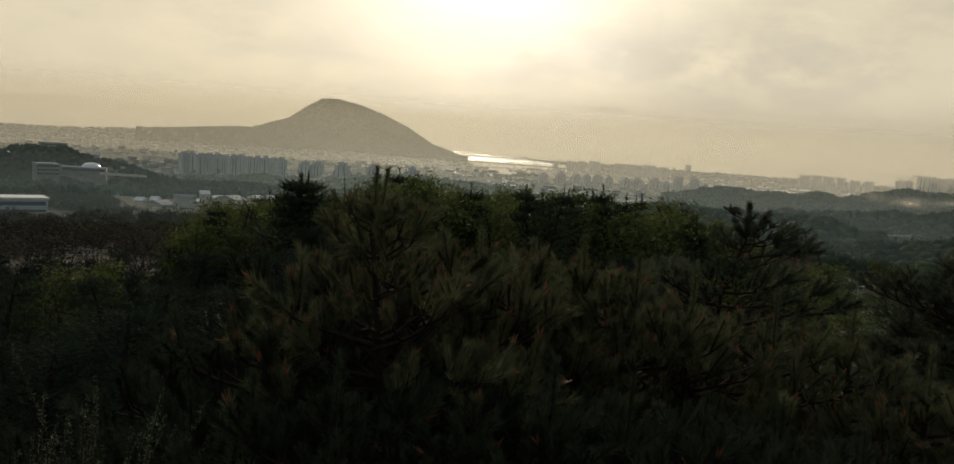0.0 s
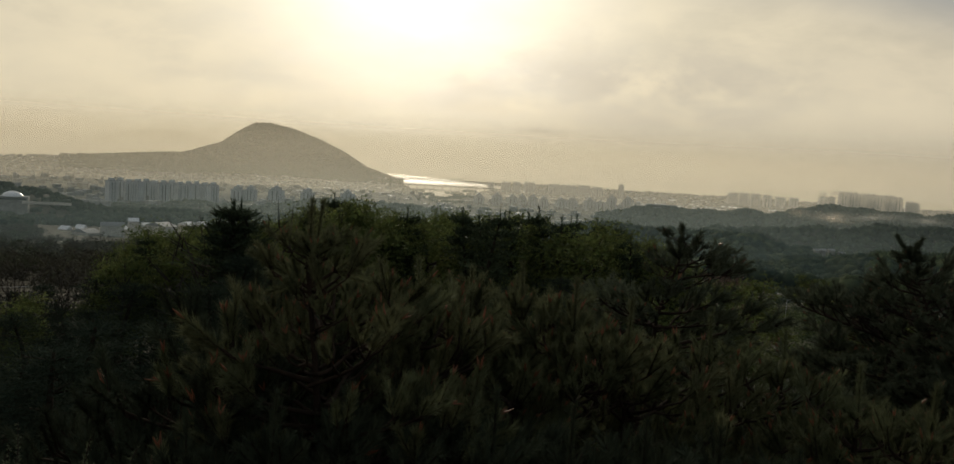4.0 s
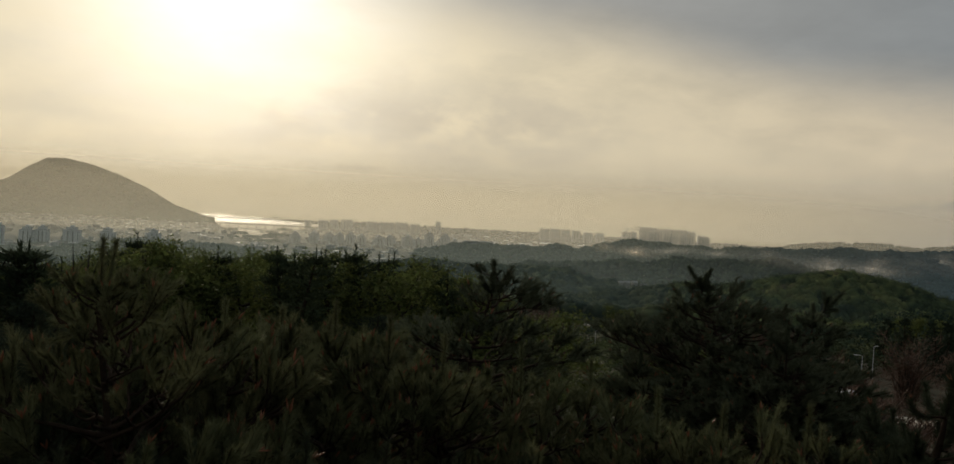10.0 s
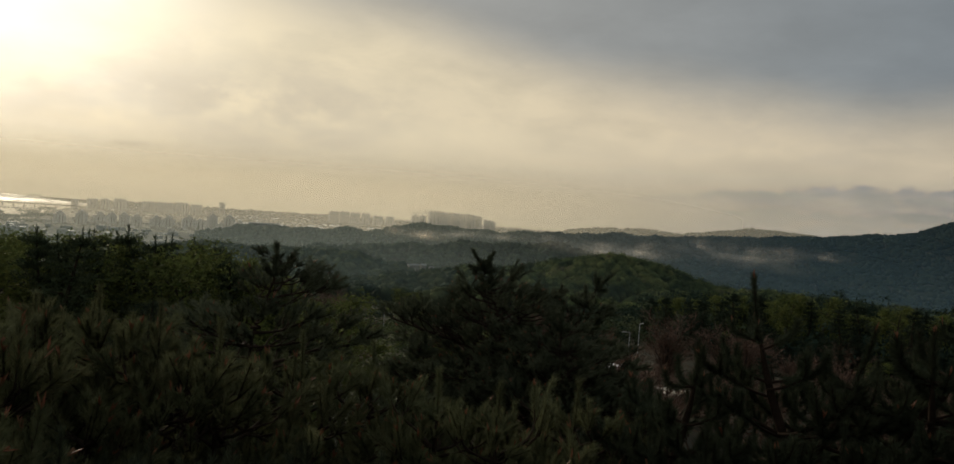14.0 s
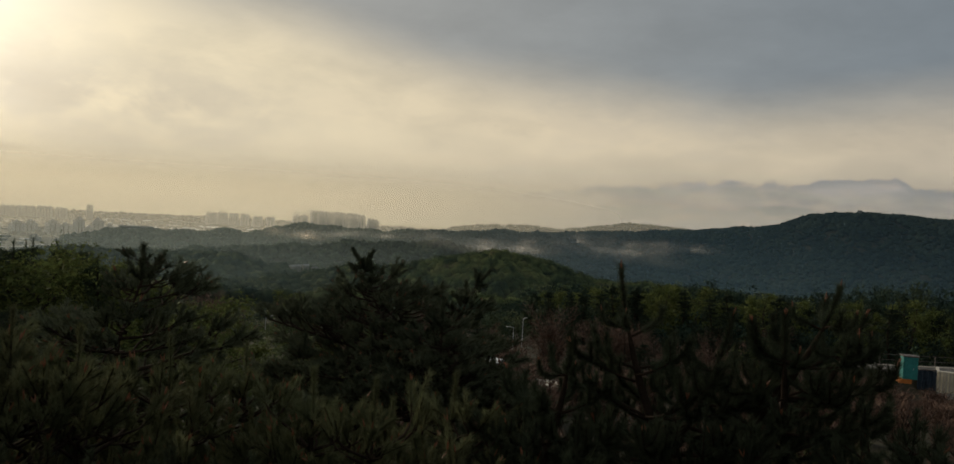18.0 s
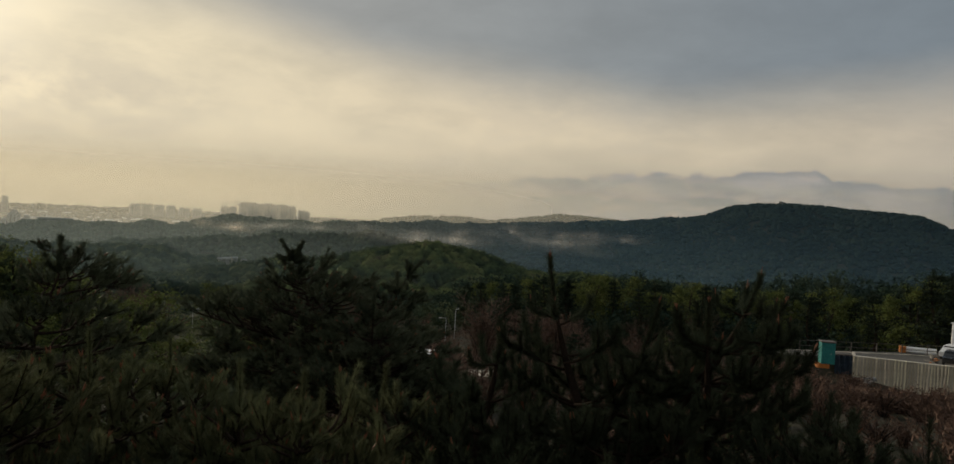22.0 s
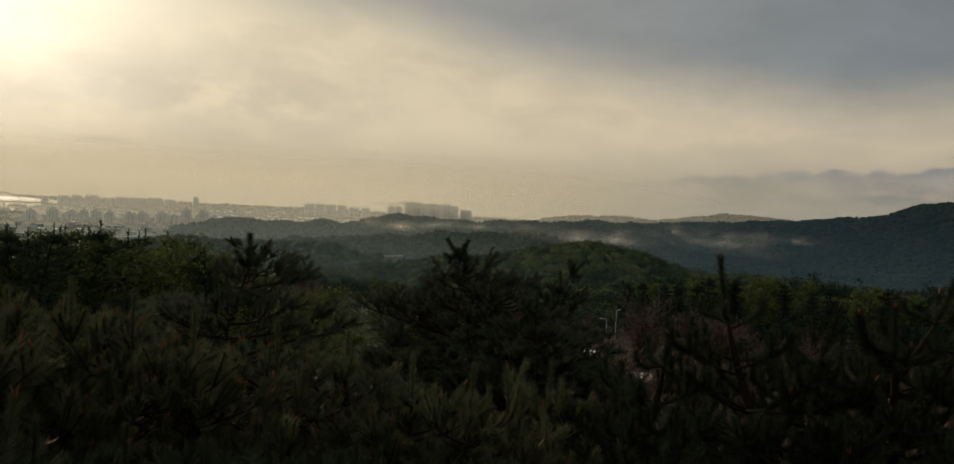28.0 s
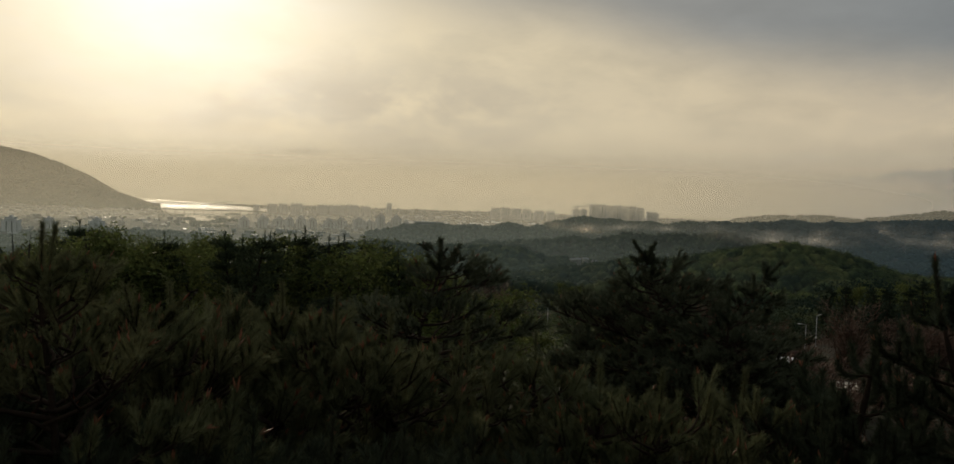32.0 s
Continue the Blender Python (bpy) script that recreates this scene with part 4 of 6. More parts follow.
scatter("far_woods", wood_spots(34, 60, 470, 880, 2900, 3), (7, 11), (6.5, 10.5), FAR_FOREST, "low wooded ridge in haze", 1, 3)
scatter("far_woods", wood_spots(-36, -7, 600, 1060, 3300, 4, lambda a, r: ~((a > -23.5) & (a < -12.5) & (r < 700)) & ~((a > -28.2) & (a < -21) & (r > 800) & (r < 905))), (5, 9), (6, 9), FAR_FOREST, "wooded hill by the school", 1, 4)
scatter("far_woods", wood_spots(-19, 9, 1000, 1230, 2300, 6), (7, 11), (7, 10), FAR_FOREST, "wooded knoll before the apartment blocks", 1, 6)
scatter("far_woods", wood_spots(36, 56, 2380, 2660, 1500, 18), (12, 20), (8, 14), FAR_FOREST, "woods on the low hills far behind", 1, 18)
scatter("mountain_woods", wood_spots(-22, -1, 3000, 3750, 6500, 7), (10, 18), (6, 13), FAR_FOREST, "woods on the hazy mountain", 1, 7)
scatter("hill_woods", wood_spots(8, 29, 330, 620, 1900, 8, lambda a, r: ~((a > 25.4) & (a < 27.8) & (r > 540))), (7, 11), (6.5, 10.5), DEEP_FOREST, "dark mixed woods on the valley slope", 2, 8)
scatter("hill_woods", wood_spots(29, 46, 300, 480, 1500, 9), (6, 10), (6.5, 10), FOREST, "mixed spring woods on the rounded hill", 2, 9)
scatter("hill_woods", wood_spots(46, 62, 300, 480, 900, 15), (6, 10), (7, 10), FOREST, "mixed spring woods beside the rounded hill", 2, 15)
clear_of_hut = lambda a, r: (np.abs(a - 23.8) > 0.3) | (r > 292) | (r < 215)
low_enough = lambda a, r: clear_of_hut(a, r) & (np.degrees(np.arctan2(land(a, r) + 6.5 - EYE, r)) < np.where(a < 36, -6.3, -5.2))
scatter("hill_woods", wood_spots(12, 60, 150, 330, 1400, 10, low_enough), (4.5, 8), (4, 7.5), DEEP_FOREST, "mixed woods in the valley", 0, 10)
scatter("valley_scrub", wood_spots(12, 40, 140, 330, 900, 16, lambda a, r: ~low_enough(a, r) & clear_of_hut(a, r)), (3, 6), (1.2, 2.8), DEEP_FOREST, "low dark scrub on the valley floor", 0, 16)
scatter("hill_woods", wood_spots(-36, 10, 60, 600, 3600, 11, lambda a, r: ((r > 250) | ((a < -17) & (r > 150))) & ~((a < -25.5) & (r > 290) & (r < 415)) & ~((a > -23) & (a < -13) & (r > 330) & (np.degrees(np.arctan2(land(a, r) + 4.0 - EYE, r)) > -5.68))), (4, 8), (3, 6.5), BROWN_WOOD, "half-bare brown thickets below the sheds", 0, 11)
scatter("hill_woods", wood_spots(42, 86, 132, 235, 700, 12), (5, 8), (7, 10), DEEP_FOREST, "belt of trees behind the building lot", 0, 12)
scatter("hollow_scrub", wood_spots(-36, -8, 70, 255, 1000, 17, lambda a, r: ~((a > -26.2) & (a < -23.1) & (r < 121))), (2, 5.5), (1.5, 5.0), BROWN_WOOD, "low brown scrub in the shaded hollow", 0, 17)
scatter("roadside_scrub", wood_spots(17, 36, 55, 152, 520, 13), (2, 4.2), (0.9, 2.2), FOREST, "low scrub by the road in the valley", 0, 13)
scatter("roadside_scrub", wood_spots(36, 60, 40, 132, 520, 14), (1.5, 3.2), (0.7, 1.8), surface("brown brush", (0.060, 0.044, 0.034), (0.140, 0.096, 0.072), 0.3, 0.95, 0.0, 0.02, 0.0, 0.0, "island", 0.3), "low brown brush on the slope", 0, 14)

# ---------- trees near by ----------


def unit(v):
    return v / (np.linalg.norm(v) + 1e-9)


def shoot(rnd, base, axis, length, wood, needles, buds, dense=64, long=0.085, width=0.004, budding=0.07, lean=(0.22, 0.85)):
    """One shoot of a pine: a bare core, a brush of needles that lean forward, and a rusty bud."""
    axis = unit(axis)
    tip = base + axis * length
    v, f = tube([base, tip], [0.007, 0.004], 3)
    wood.add(v, f)
    side = unit(np.cross(axis, (0.3, 0.5, 0.81)))
    other = np.cross(axis, side)
    t = rnd.uniform(0.05, 1.0, dense) ** 0.8
    ang = rnd.uniform(0, 6.283, dense)
    out = np.cos(ang)[:, None] * side + np.sin(ang)[:, None] * other
    lean = rnd.uniform(*lean, dense)[:, None]
    d = axis * np.cos(lean) + out * np.sin(lean)
    p = base + axis * (t * length)[:, None]
    q = p + d * (long * rnd.uniform(0.75, 1.2, dense))[:, None]
    w = np.cross(d, rnd.normal(0, 1, (dense, 3)))
    w = w / np.linalg.norm(w, axis=1)[:, None] * width
    v = np.stack([p - w, p + w, q], 1).reshape(-1, 3)
    needles.add(v, np.arange(3 * dense).reshape(-1, 3))
    if rnd.random() < budding:
        for k in range(3):
            way = unit(axis + rnd.normal(0, 0.2, 3)) * rnd.uniform(0.03, 0.075)
            v, f = tube([tip, tip + way * 0.5, tip + way], [0.004, 0.0055, 0.0015], 4)
            buds.add(v, f)


def pine_branch(seed, reach, shoots, dense, long, width, rise=(0.45, 1.05), size=(0.13, 0.24), per=3, budding=0.11, green=NEEDLE):
    """A limb along +x that curves up, with side twigs that end in shoots. Returns wood, needles, buds."""
    rnd = np.random.default_rng(seed)
    wood, needles, buds = Heap(), Heap(), Heap()
    n = 7
    path = np.array([(reach * i / (n - 1), 0.10 * reach * math.sin(i * 0.9 + seed), 0.20 * reach * (i / (n - 1)) ** 1.7) for i in range(n)])
    v, f = tube(path, np.linspace(0.022, 0.008, n) * reach ** 0.5, 6)
    wood.add(v, f)
    for k in range(shoots):
        s = 0.30 + 0.70 * (k + rnd.random()) / shoots
        i = min(int(s * (n - 1)), n - 2)
        p = path[i] + (path[i + 1] - path[i]) * (s * (n - 1) - i)
        flank = 1 if k % 2 else -1
        spread = (1.05 - 0.6 * s) * reach * 0.5
        q = p + np.array([spread * rnd.uniform(0.35, 0.8), flank * spread * rnd.uniform(0.5, 1.0), spread * rnd.uniform(0.15, 0.5)])
        v, f = tube([p, (p + q) / 2 + (0, 0, -0.02), q], [0.011, 0.009, 0.007], 4)
        wood.add(v, f)
        for j in range(per):
            a = np.array([rnd.normal(0.55, 0.35), flank * rnd.normal(0.35, 0.4), rnd.uniform(*rise)])
            shoot(rnd, q + rnd.normal(0, 0.02, 3), a, rnd.uniform(*size), wood, needles, buds, dense, long, width, budding)
    for j in range(3):
        shoot(rnd, path[-1], np.array([rnd.normal(0.9, 0.2), rnd.normal(0, 0.35), rnd.uniform(0.4, 0.8)]), rnd.uniform(size[0] + 0.03, size[1] + 0.06), wood, needles, buds, dense, long, width, budding)
    return wood.mesh("branch", BARK, True), needles.mesh("needles", green), buds.mesh("buds", BUD) if buds.v else None


# three lengths of limb, near ones with fine needles, far ones with coarser sprays
BOUGHS = [[pine_branch(20 + 7 * n + k, reach, count, 190, 0.066, 0.0021, (0.9, 2.2), (0.12, 0.22), 3, 0.2) for k in range(4)] for n, (reach, count) in enumerate(((0.35, 1), (0.7, 4), (1.15, 8)))]
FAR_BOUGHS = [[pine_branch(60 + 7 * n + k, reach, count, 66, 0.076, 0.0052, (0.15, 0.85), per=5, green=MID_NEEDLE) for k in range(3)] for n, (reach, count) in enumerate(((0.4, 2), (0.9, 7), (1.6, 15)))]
SHADE_BOUGHS = [[pine_branch(180 + 7 * n + k, reach, count, 150, 0.066, 0.0023, (0.9, 2.2), (0.12, 0.22), 3, 0.05, green=SHADE_NEEDLE) for k in range(3)] for n, (reach, count) in enumerate(((0.35, 1), (0.7, 4), (1.15, 8)))]
LENGTHS = {id(SHADE_BOUGHS): (0.35, 0.7, 1.15), id(BOUGHS): (0.35, 0.7, 1.15), id(FAR_BOUGHS): (0.4, 0.9, 1.6)}


def leader(seed, dense, long, width=0.004, green=NEEDLE):
    """The top of a pine: an upright shoot with a whorl of candles round it."""
    rnd = np.random.default_rng(seed)
    wood, needles, buds = Heap(), Heap(), Heap()
    shoot(rnd, np.zeros(3), np.array([0.03, 0.02, 1]), 0.42, wood, needles, buds, int(dense * 1.8), long, width)
    for k in range(5):
        t = k * 1.2566 + rnd.uniform(-0.3, 0.3)
        shoot(rnd, np.array([0, 0, 0.02]), np.array([math.cos(t), math.sin(t), rnd.uniform(0.5, 1.1)]), rnd.uniform(0.16, 0.28), wood, needles, buds, dense, long, width)
    return wood.mesh("leader", BARK, True), needles.mesh("needles", green), buds.mesh("buds", BUD) if buds.v else None


LEADERS = [leader(90 + k, 240, 0.070, 0.0022) for k in range(3)]
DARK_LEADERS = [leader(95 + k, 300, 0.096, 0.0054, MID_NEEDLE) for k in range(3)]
SHADE_LEADERS = [leader(98 + k, 170, 0.066, 0.0023, SHADE_NEEDLE) for k in range(3)]


def limb_of(kind, m, parent, name="branch"):
    b = part(name, kind[0], None, parent)
    b.matrix_basis = m
    part("needles", kind[1], None, b)
    if kind[2]:
        tagged(part("new_growth", kind[2], None, b), kind="stuff")
    return b


def pine(az, el, d, spread=1.5, seed=0, gap=0.34, crown=2.6, limbs=BOUGHS, label="young pine with long needles and rusty candles", bend=0.0, scale=1.0, whorl=5, bare=0.62, lean=0.0, power=1.0, fork=(), joint=0.62):
    """A pine whose tip shows at that azimuth and elevation, with whorls of limbs down its stem. lean: how far the stem drifts sideways below its tip;
    fork: further leaders, as degrees beside and above the tip."""
    rnd = random.Random(seed)
    tip = sight(az, el, d)
    foot = ground_at(az, d) - 0.3
    root = tagged(new("pine_tree"), label, "pine tree", "pines on the slope")
    root.location = (tip.x, tip.y, foot)
    high = tip.z - foot
    sway = rnd.uniform(0, 6.28)
    side = np.array([math.cos(radians(az)), -math.sin(radians(az))])
    bow = lambda z: np.array([math.sin(z * 0.8 + sway) - math.sin(high * 0.8 + sway), math.cos(z * 0.7 + sway) - math.cos(high * 0.7 + sway)]) * (0.05 + bend) + side * lean * min(high - z, 0.8 + 0.2 * (high - z))
    pts = [np.array([*bow(z), z]) for z in np.concatenate([np.linspace(0, high - 1.4 * scale, 8), np.linspace(high - 1.15 * scale, high - 0.4 * scale, 4)])]
    v, f = tube(pts, np.concatenate([np.linspace(0.035 * high ** 0.5 + 0.03, 0.026 * scale, 8), np.linspace(0.022 * scale, 0.011, 4)]), 7)
    part("trunk", mesh_of("trunk", v, f, [BARK], None, True), None, root)
    tops = LEADERS if limbs is BOUGHS else SHADE_LEADERS if limbs is SHADE_BOUGHS else DARK_LEADERS
    limb_of(tops[seed % 3], Matrix.Translation((*bow(high - 0.4), high - 0.42 * scale)) @ Matrix.Rotation(sway, 4, "Z") @ Matrix.Scale(scale, 4), root, "leader")
    for k, (right, up) in enumerate(fork):
        top = np.array([*(side * d * math.tan(radians(right))), high + d * math.tan(radians(up))])
        start = np.array([*bow(high - joint * scale), high - joint * scale])
        out = (top - start) / np.linalg.norm(top - start)
        base = top - out * 0.42 * scale
        v, f = tube([start, (start + base) / 2, base], [0.016 * scale, 0.014 * scale, 0.010 * scale], 6)
        part("fork", mesh_of("fork", v, f, [BARK], None, True), None, root)
        limb_of(tops[(seed + k + 1) % 3], Matrix.Translation(base) @ Vector(out).to_track_quat("Z", "Y").to_matrix().to_4x4() @ Matrix.Scale(scale, 4), root, "leader")
    sizes = LENGTHS[id(limbs)]
    z, k = bare * scale, 0
    while z < min(crown, high - 0.3):
        depth = z / crown
        for j in range(whorl):
            if rnd.random() < (0.2 if limbs is FAR_BOUGHS else 0.12):
                continue
            reach = max(0.13, spread * depth ** power * (rnd.uniform(0.4, 1.2) if limbs is FAR_BOUGHS else rnd.uniform(0.75, 1.2)) - 0.12)
            n = min(range(3), key=lambda q: abs(sizes[q] - reach))
            t = sway + (j + 0.5 * (k % 2) + rnd.uniform(-0.22, 0.22)) * 6.283 / whorl
            up = rnd.uniform(0.3, 0.6) * (1 - depth) ** 0.6 * (0.3 if limbs is FAR_BOUGHS else 0.9) - rnd.uniform(0.0, 0.2) * depth
            w = z + rnd.uniform(-0.5, 0.5) * gap * (1.0 if limbs is FAR_BOUGHS else 0.3)
            m = Matrix.Translation((*bow(high - w), high - w)) @ Matrix.Rotation(t, 4, "Z") @ Matrix.Rotation(-up, 4, "Y") @ Matrix.Scale(min(1.35, max(0.5, reach / sizes[n])), 4) @ Matrix.Rotation(rnd.uniform(-0.3, 0.3), 4, "X")
            limb_of(limbs[n][rnd.randrange(len(limbs[n]))], m, root)
        z += gap * rnd.uniform(0.8, 1.25) * scale
        k += 1
    return root


def brush(rnd, path, radii, wood, needles, buds, first, count, long=0.080, width=0.0026, tips=0):
    """Needles that lie close along a stem from the share first of its length on, and a tuft of rusty buds at its tip."""
    path = np.asarray(path, float)
    v, f = tube(path, radii, 6)
    wood.add(v, f)
    n = len(path) - 1
    t = first + (1 - first) * rnd.random(count)
    i = np.minimum((t * n).astype(int), n - 1)
    axis = normed(path[1:] - path[:-1])[i]
    p = path[i] + (path[1:] - path[:-1])[i] * (t * n - i)[:, None]
    out = normed(np.cross(axis, rnd.normal(0, 1, (count, 3))))
    lean = rnd.uniform(0.25, 0.95, (count, 1))
    d = axis * np.cos(lean) + out * np.sin(lean)
    q = p + d * long * rnd.uniform(0.7, 1.2, (count, 1))
    w = normed(np.cross(d, rnd.normal(0, 1, (count, 3)))) * width
    needles.add(np.stack([p - w, p + w, q], 1).reshape(-1, 3), np.arange(3 * count).reshape(-1, 3))
    axis = unit(path[-1] - path[-2])
    for k in range(tips):
        way = unit(axis + rnd.normal(0, 0.16, 3)) * rnd.uniform(0.03, 0.085)
        v, f = tube([path[-1], path[-1] + way * 0.5, path[-1] + way], [0.004, 0.0058, 0.0015], 5)
        buds.add(v, f)


def candle_arm(seed, reach, shoots):
    """A limb along +x that turns up at its end like the arm of a candlestick, with a few upright side shoots."""
    rnd = np.random.default_rng(seed)
    wood, needles, buds = Heap(), Heap(), Heap()
    s = np.linspace(0, 1, 10)
    path = np.stack([reach * np.sin(s * 1.25) / math.sin(1.25), 0.05 * reach * np.sin(s * 4 + seed), reach * (0.10 * s + 0.05 * np.sin(s * 5 + seed)) + (0.07 + 0.12 * reach) * s ** 5], 1)
    brush(rnd, path, np.linspace(0.014, 0.007, 10) * (0.6 + 0.5 * reach), wood, needles, buds, 0.22, int(1500 * reach) + 200, tips=3 if seed % 2 else 0)
    for k in range(shoots):
        g = 0.35 + 0.55 * (k + rnd.random()) / shoots
        p = path[int(g * 9)]
        turn = (1 if k % 2 else -1) * rnd.uniform(0.3, 0.8)
        long = rnd.uniform(0.16, 0.34) * (0.7 + 0.4 * reach)
        u = np.linspace(0, 1, 6)
        side = p + np.stack([long * 0.62 * math.cos(turn) * np.sin(u * 1.3), long * 0.75 * math.sin(turn) * np.sin(u * 1.3), long * (0.12 * u + 0.62 * u ** 2.4)], 1)
        brush(rnd, side, np.linspace(0.008, 0.005, 6), wood, needles, buds, 0.10, int(1600 * long))
    return wood.mesh("branch", BARK, True), needles.mesh("needles", SHADE_NEEDLE), buds.mesh("buds", BUD) if buds.v else None


ARMS = [[candle_arm(300 + 9 * n + k, reach, shoots) for k in range(4)] for n, (reach, shoots) in enumerate(((0.28, 0), (0.5, 2), (0.8, 4), (1.15, 6)))]


def candle_pine(az, el, d, lean=0.15, seed=0, whorls=((0.50, 0.28), (0.80, 0.5), (1.12, 0.7), (1.45, 0.95)), arms=4, turn=0.0):
    """A young pine like a candlestick: a long bare-looking leader tipped with rusty buds, and whorls of arms that turn up at their ends."""
    rnd = random.Random(seed)
    tip, foot = sight(az, el, d), ground_at(az, d) - 0.3
    root = tagged(new("pine_tree"), "gaunt young pine with upturned arms and rusty candles", "pine tree", "pines on the slope")
    root.location = (tip.x, tip.y, foot)
    high = tip.z - foot
    side = np.array([math.cos(radians(az)), -math.sin(radians(az)), 0])
    stem = lambda depth: np.array([0, 0, high - depth]) + side * lean * (0.6 * depth + 0.55 * depth ** 2 if depth < 1.4 else 1.918 + 0.1 * (depth - 1.4))
    first = whorls[0][0]
    r2 = np.random.default_rng(seed)
    wood, needles, buds = Heap(), Heap(), Heap()
    brush(r2, [stem(first * (1 - k / 7)) for k in range(8)], np.linspace(0.013, 0.007, 8), wood, needles, buds, 0.0, 900, tips=4)
    top = part("leader", wood.mesh("leader", BARK, True), None, root)
    part("needles", needles.mesh("needles", SHADE_NEEDLE), None, top)
    tagged(part("new_growth", buds.mesh("buds", BUD), None, top), kind="stuff")
    low = [stem(first + (high - first) * (k / 12) ** 1.5) for k in range(13)][::-1]
    v, f = tube(low, np.linspace(0.035 * high ** 0.5 + 0.03, 0.014, 13), 7)
    part("trunk", mesh_of("trunk", v, f, [BARK], None, True), None, root)
    reaches = (0.28, 0.5, 0.8, 1.15)
    for k, (depth, reach) in enumerate(whorls):
        for j in range(arms + (k > 1)):
            r = reach * rnd.uniform(0.75, 1.2)
            n = min(range(4), key=lambda q: abs(reaches[q] - r))
            t = radians(-az) + turn + k * 0.7 + (j + rnd.uniform(-0.18, 0.18)) * 6.283 / (arms + (k > 1))
            m = Matrix.Translation(stem(depth + rnd.uniform(-0.03, 0.03))) @ Matrix.Rotation(t, 4, "Z") @ Matrix.Rotation(-rnd.uniform(-0.05, 0.28), 4, "Y") @ Matrix.Scale(r / reaches[n], 4)
            limb_of(ARMS[n][rnd.randrange(4)], m, root)
    return root


# tips that stand out against the valley
pine(-7.5, -2.48, 4.6, spread=1.1, seed=1, crown=2.0, gap=0.26, scale=0.75, whorl=6, bare=0.46, lean=0.15, power=0.85, fork=((1.4, -0.12), (-3.2, -3.6), (5.2, -2.5)))
pine(18.25, -3.1, 9.8, spread=1.75, seed=2, crown=2.4, limbs=FAR_BOUGHS, gap=0.21, whorl=4, bare=0.30, scale=0.9, lean=-0.34, power=0.68, label="open wind-blown pine with level limbs")
pine(31.0, -3.6, 15.5, spread=3.3, seed=3, crown=2.7, limbs=FAR_BOUGHS, gap=0.21, scale=1.0, whorl=7, bare=0.3, lean=0.4, power=1.05, fork=((-0.75, 0.87), (0.62, 0.81)), joint=0.12, label="broad dark pine with a forked top")
pine(38.6, -4.5, 16.0, spread=2.2, seed=4, crown=3.0, limbs=FAR_BOUGHS, gap=0.22, whorl=6, bare=0.3, lean=-0.45, power=0.85, fork=((0.9, 0.89),), joint=0.1, label="dark pine with a leaning tip")
pine(36.5, -6.0, 14.0, spread=2.0, seed=14, crown=2.8, limbs=FAR_BOUGHS, gap=0.24, whorl=6, bare=0.3, power=0.8)
pine(27.4, -8.4, 14.5, spread=1.8, seed=15, crown=2.6, limbs=FAR_BOUGHS, gap=0.24, whorl=6, bare=0.3, power=0.8)
candle_pine(48.63, -2.8, 7.2, 0.20, 5, ((0.52, 0.30), (0.86, 0.62), (1.2, 0.9), (1.55, 1.1)), turn=0.05)
candle_pine(45.8, -7.7, 7.0, -0.15, 8, ((0.30, 0.26), (0.6, 0.5), (0.9, 0.75)), turn=0.5)
candle_pine(55.8, -5.3, 7.3, -0.30, 9, ((0.46, 0.28), (0.8, 0.5), (1.15, 0.8)), turn=0.9)
candle_pine(58.9, -5.0, 7.3, 0.05, 7, ((0.38, 0.26), (0.7, 0.5), (1.05, 0.8)), turn=0.3)
candle_pine(61.9, -3.1, 7.4, -0.42, 18, ((0.34, 0.30), (0.62, 0.55), (0.95, 0.8), (1.3, 1.0)), turn=0.2)
candle_pine(63.4, -4.7, 7.2, -0.5, 19, ((0.34, 0.28), (0.62, 0.5), (0.95, 0.7)), turn=0.7)
pine(52.8, -11.2, 8.0, spread=1.4, seed=35, crown=1.7, gap=0.24, whorl=6, bare=0.3, limbs=SHADE_BOUGHS)
pine(42.6, -11.0, 7.4, spread=1.4, seed=36, crown=1.7, gap=0.24, whorl=6, bare=0.3, limbs=SHADE_BOUGHS)
pine(66.5, -9.8, 6.6, spread=1.3, seed=37, crown=1.6, gap=0.24, whorl=6, bare=0.3, limbs=SHADE_BOUGHS)
pine(54.5, -11.4, 8.4, spread=1.6, seed=32, crown=1.8, gap=0.24, whorl=6, bare=0.3, limbs=SHADE_BOUGHS)
pine(60.8, -10.2, 7.8, spread=1.1, seed=33, crown=1.6, gap=0.26, whorl=6, bare=0.3)
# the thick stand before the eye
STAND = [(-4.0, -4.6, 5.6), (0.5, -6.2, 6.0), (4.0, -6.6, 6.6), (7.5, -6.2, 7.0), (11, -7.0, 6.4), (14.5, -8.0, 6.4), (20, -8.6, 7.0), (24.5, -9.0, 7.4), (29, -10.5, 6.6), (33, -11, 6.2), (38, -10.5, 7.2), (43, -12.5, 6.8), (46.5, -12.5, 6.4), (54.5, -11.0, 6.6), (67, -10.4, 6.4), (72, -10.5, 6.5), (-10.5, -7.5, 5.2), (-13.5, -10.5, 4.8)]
# both flanks of the stand take the needle copy with shade in its colour
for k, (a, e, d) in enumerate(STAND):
    pine(a, e, d, spread=1.5, seed=10 + k, crown=1.9, gap=0.28, whorl=6, limbs=SHADE_BOUGHS if a > 42 or a < -9 else BOUGHS)
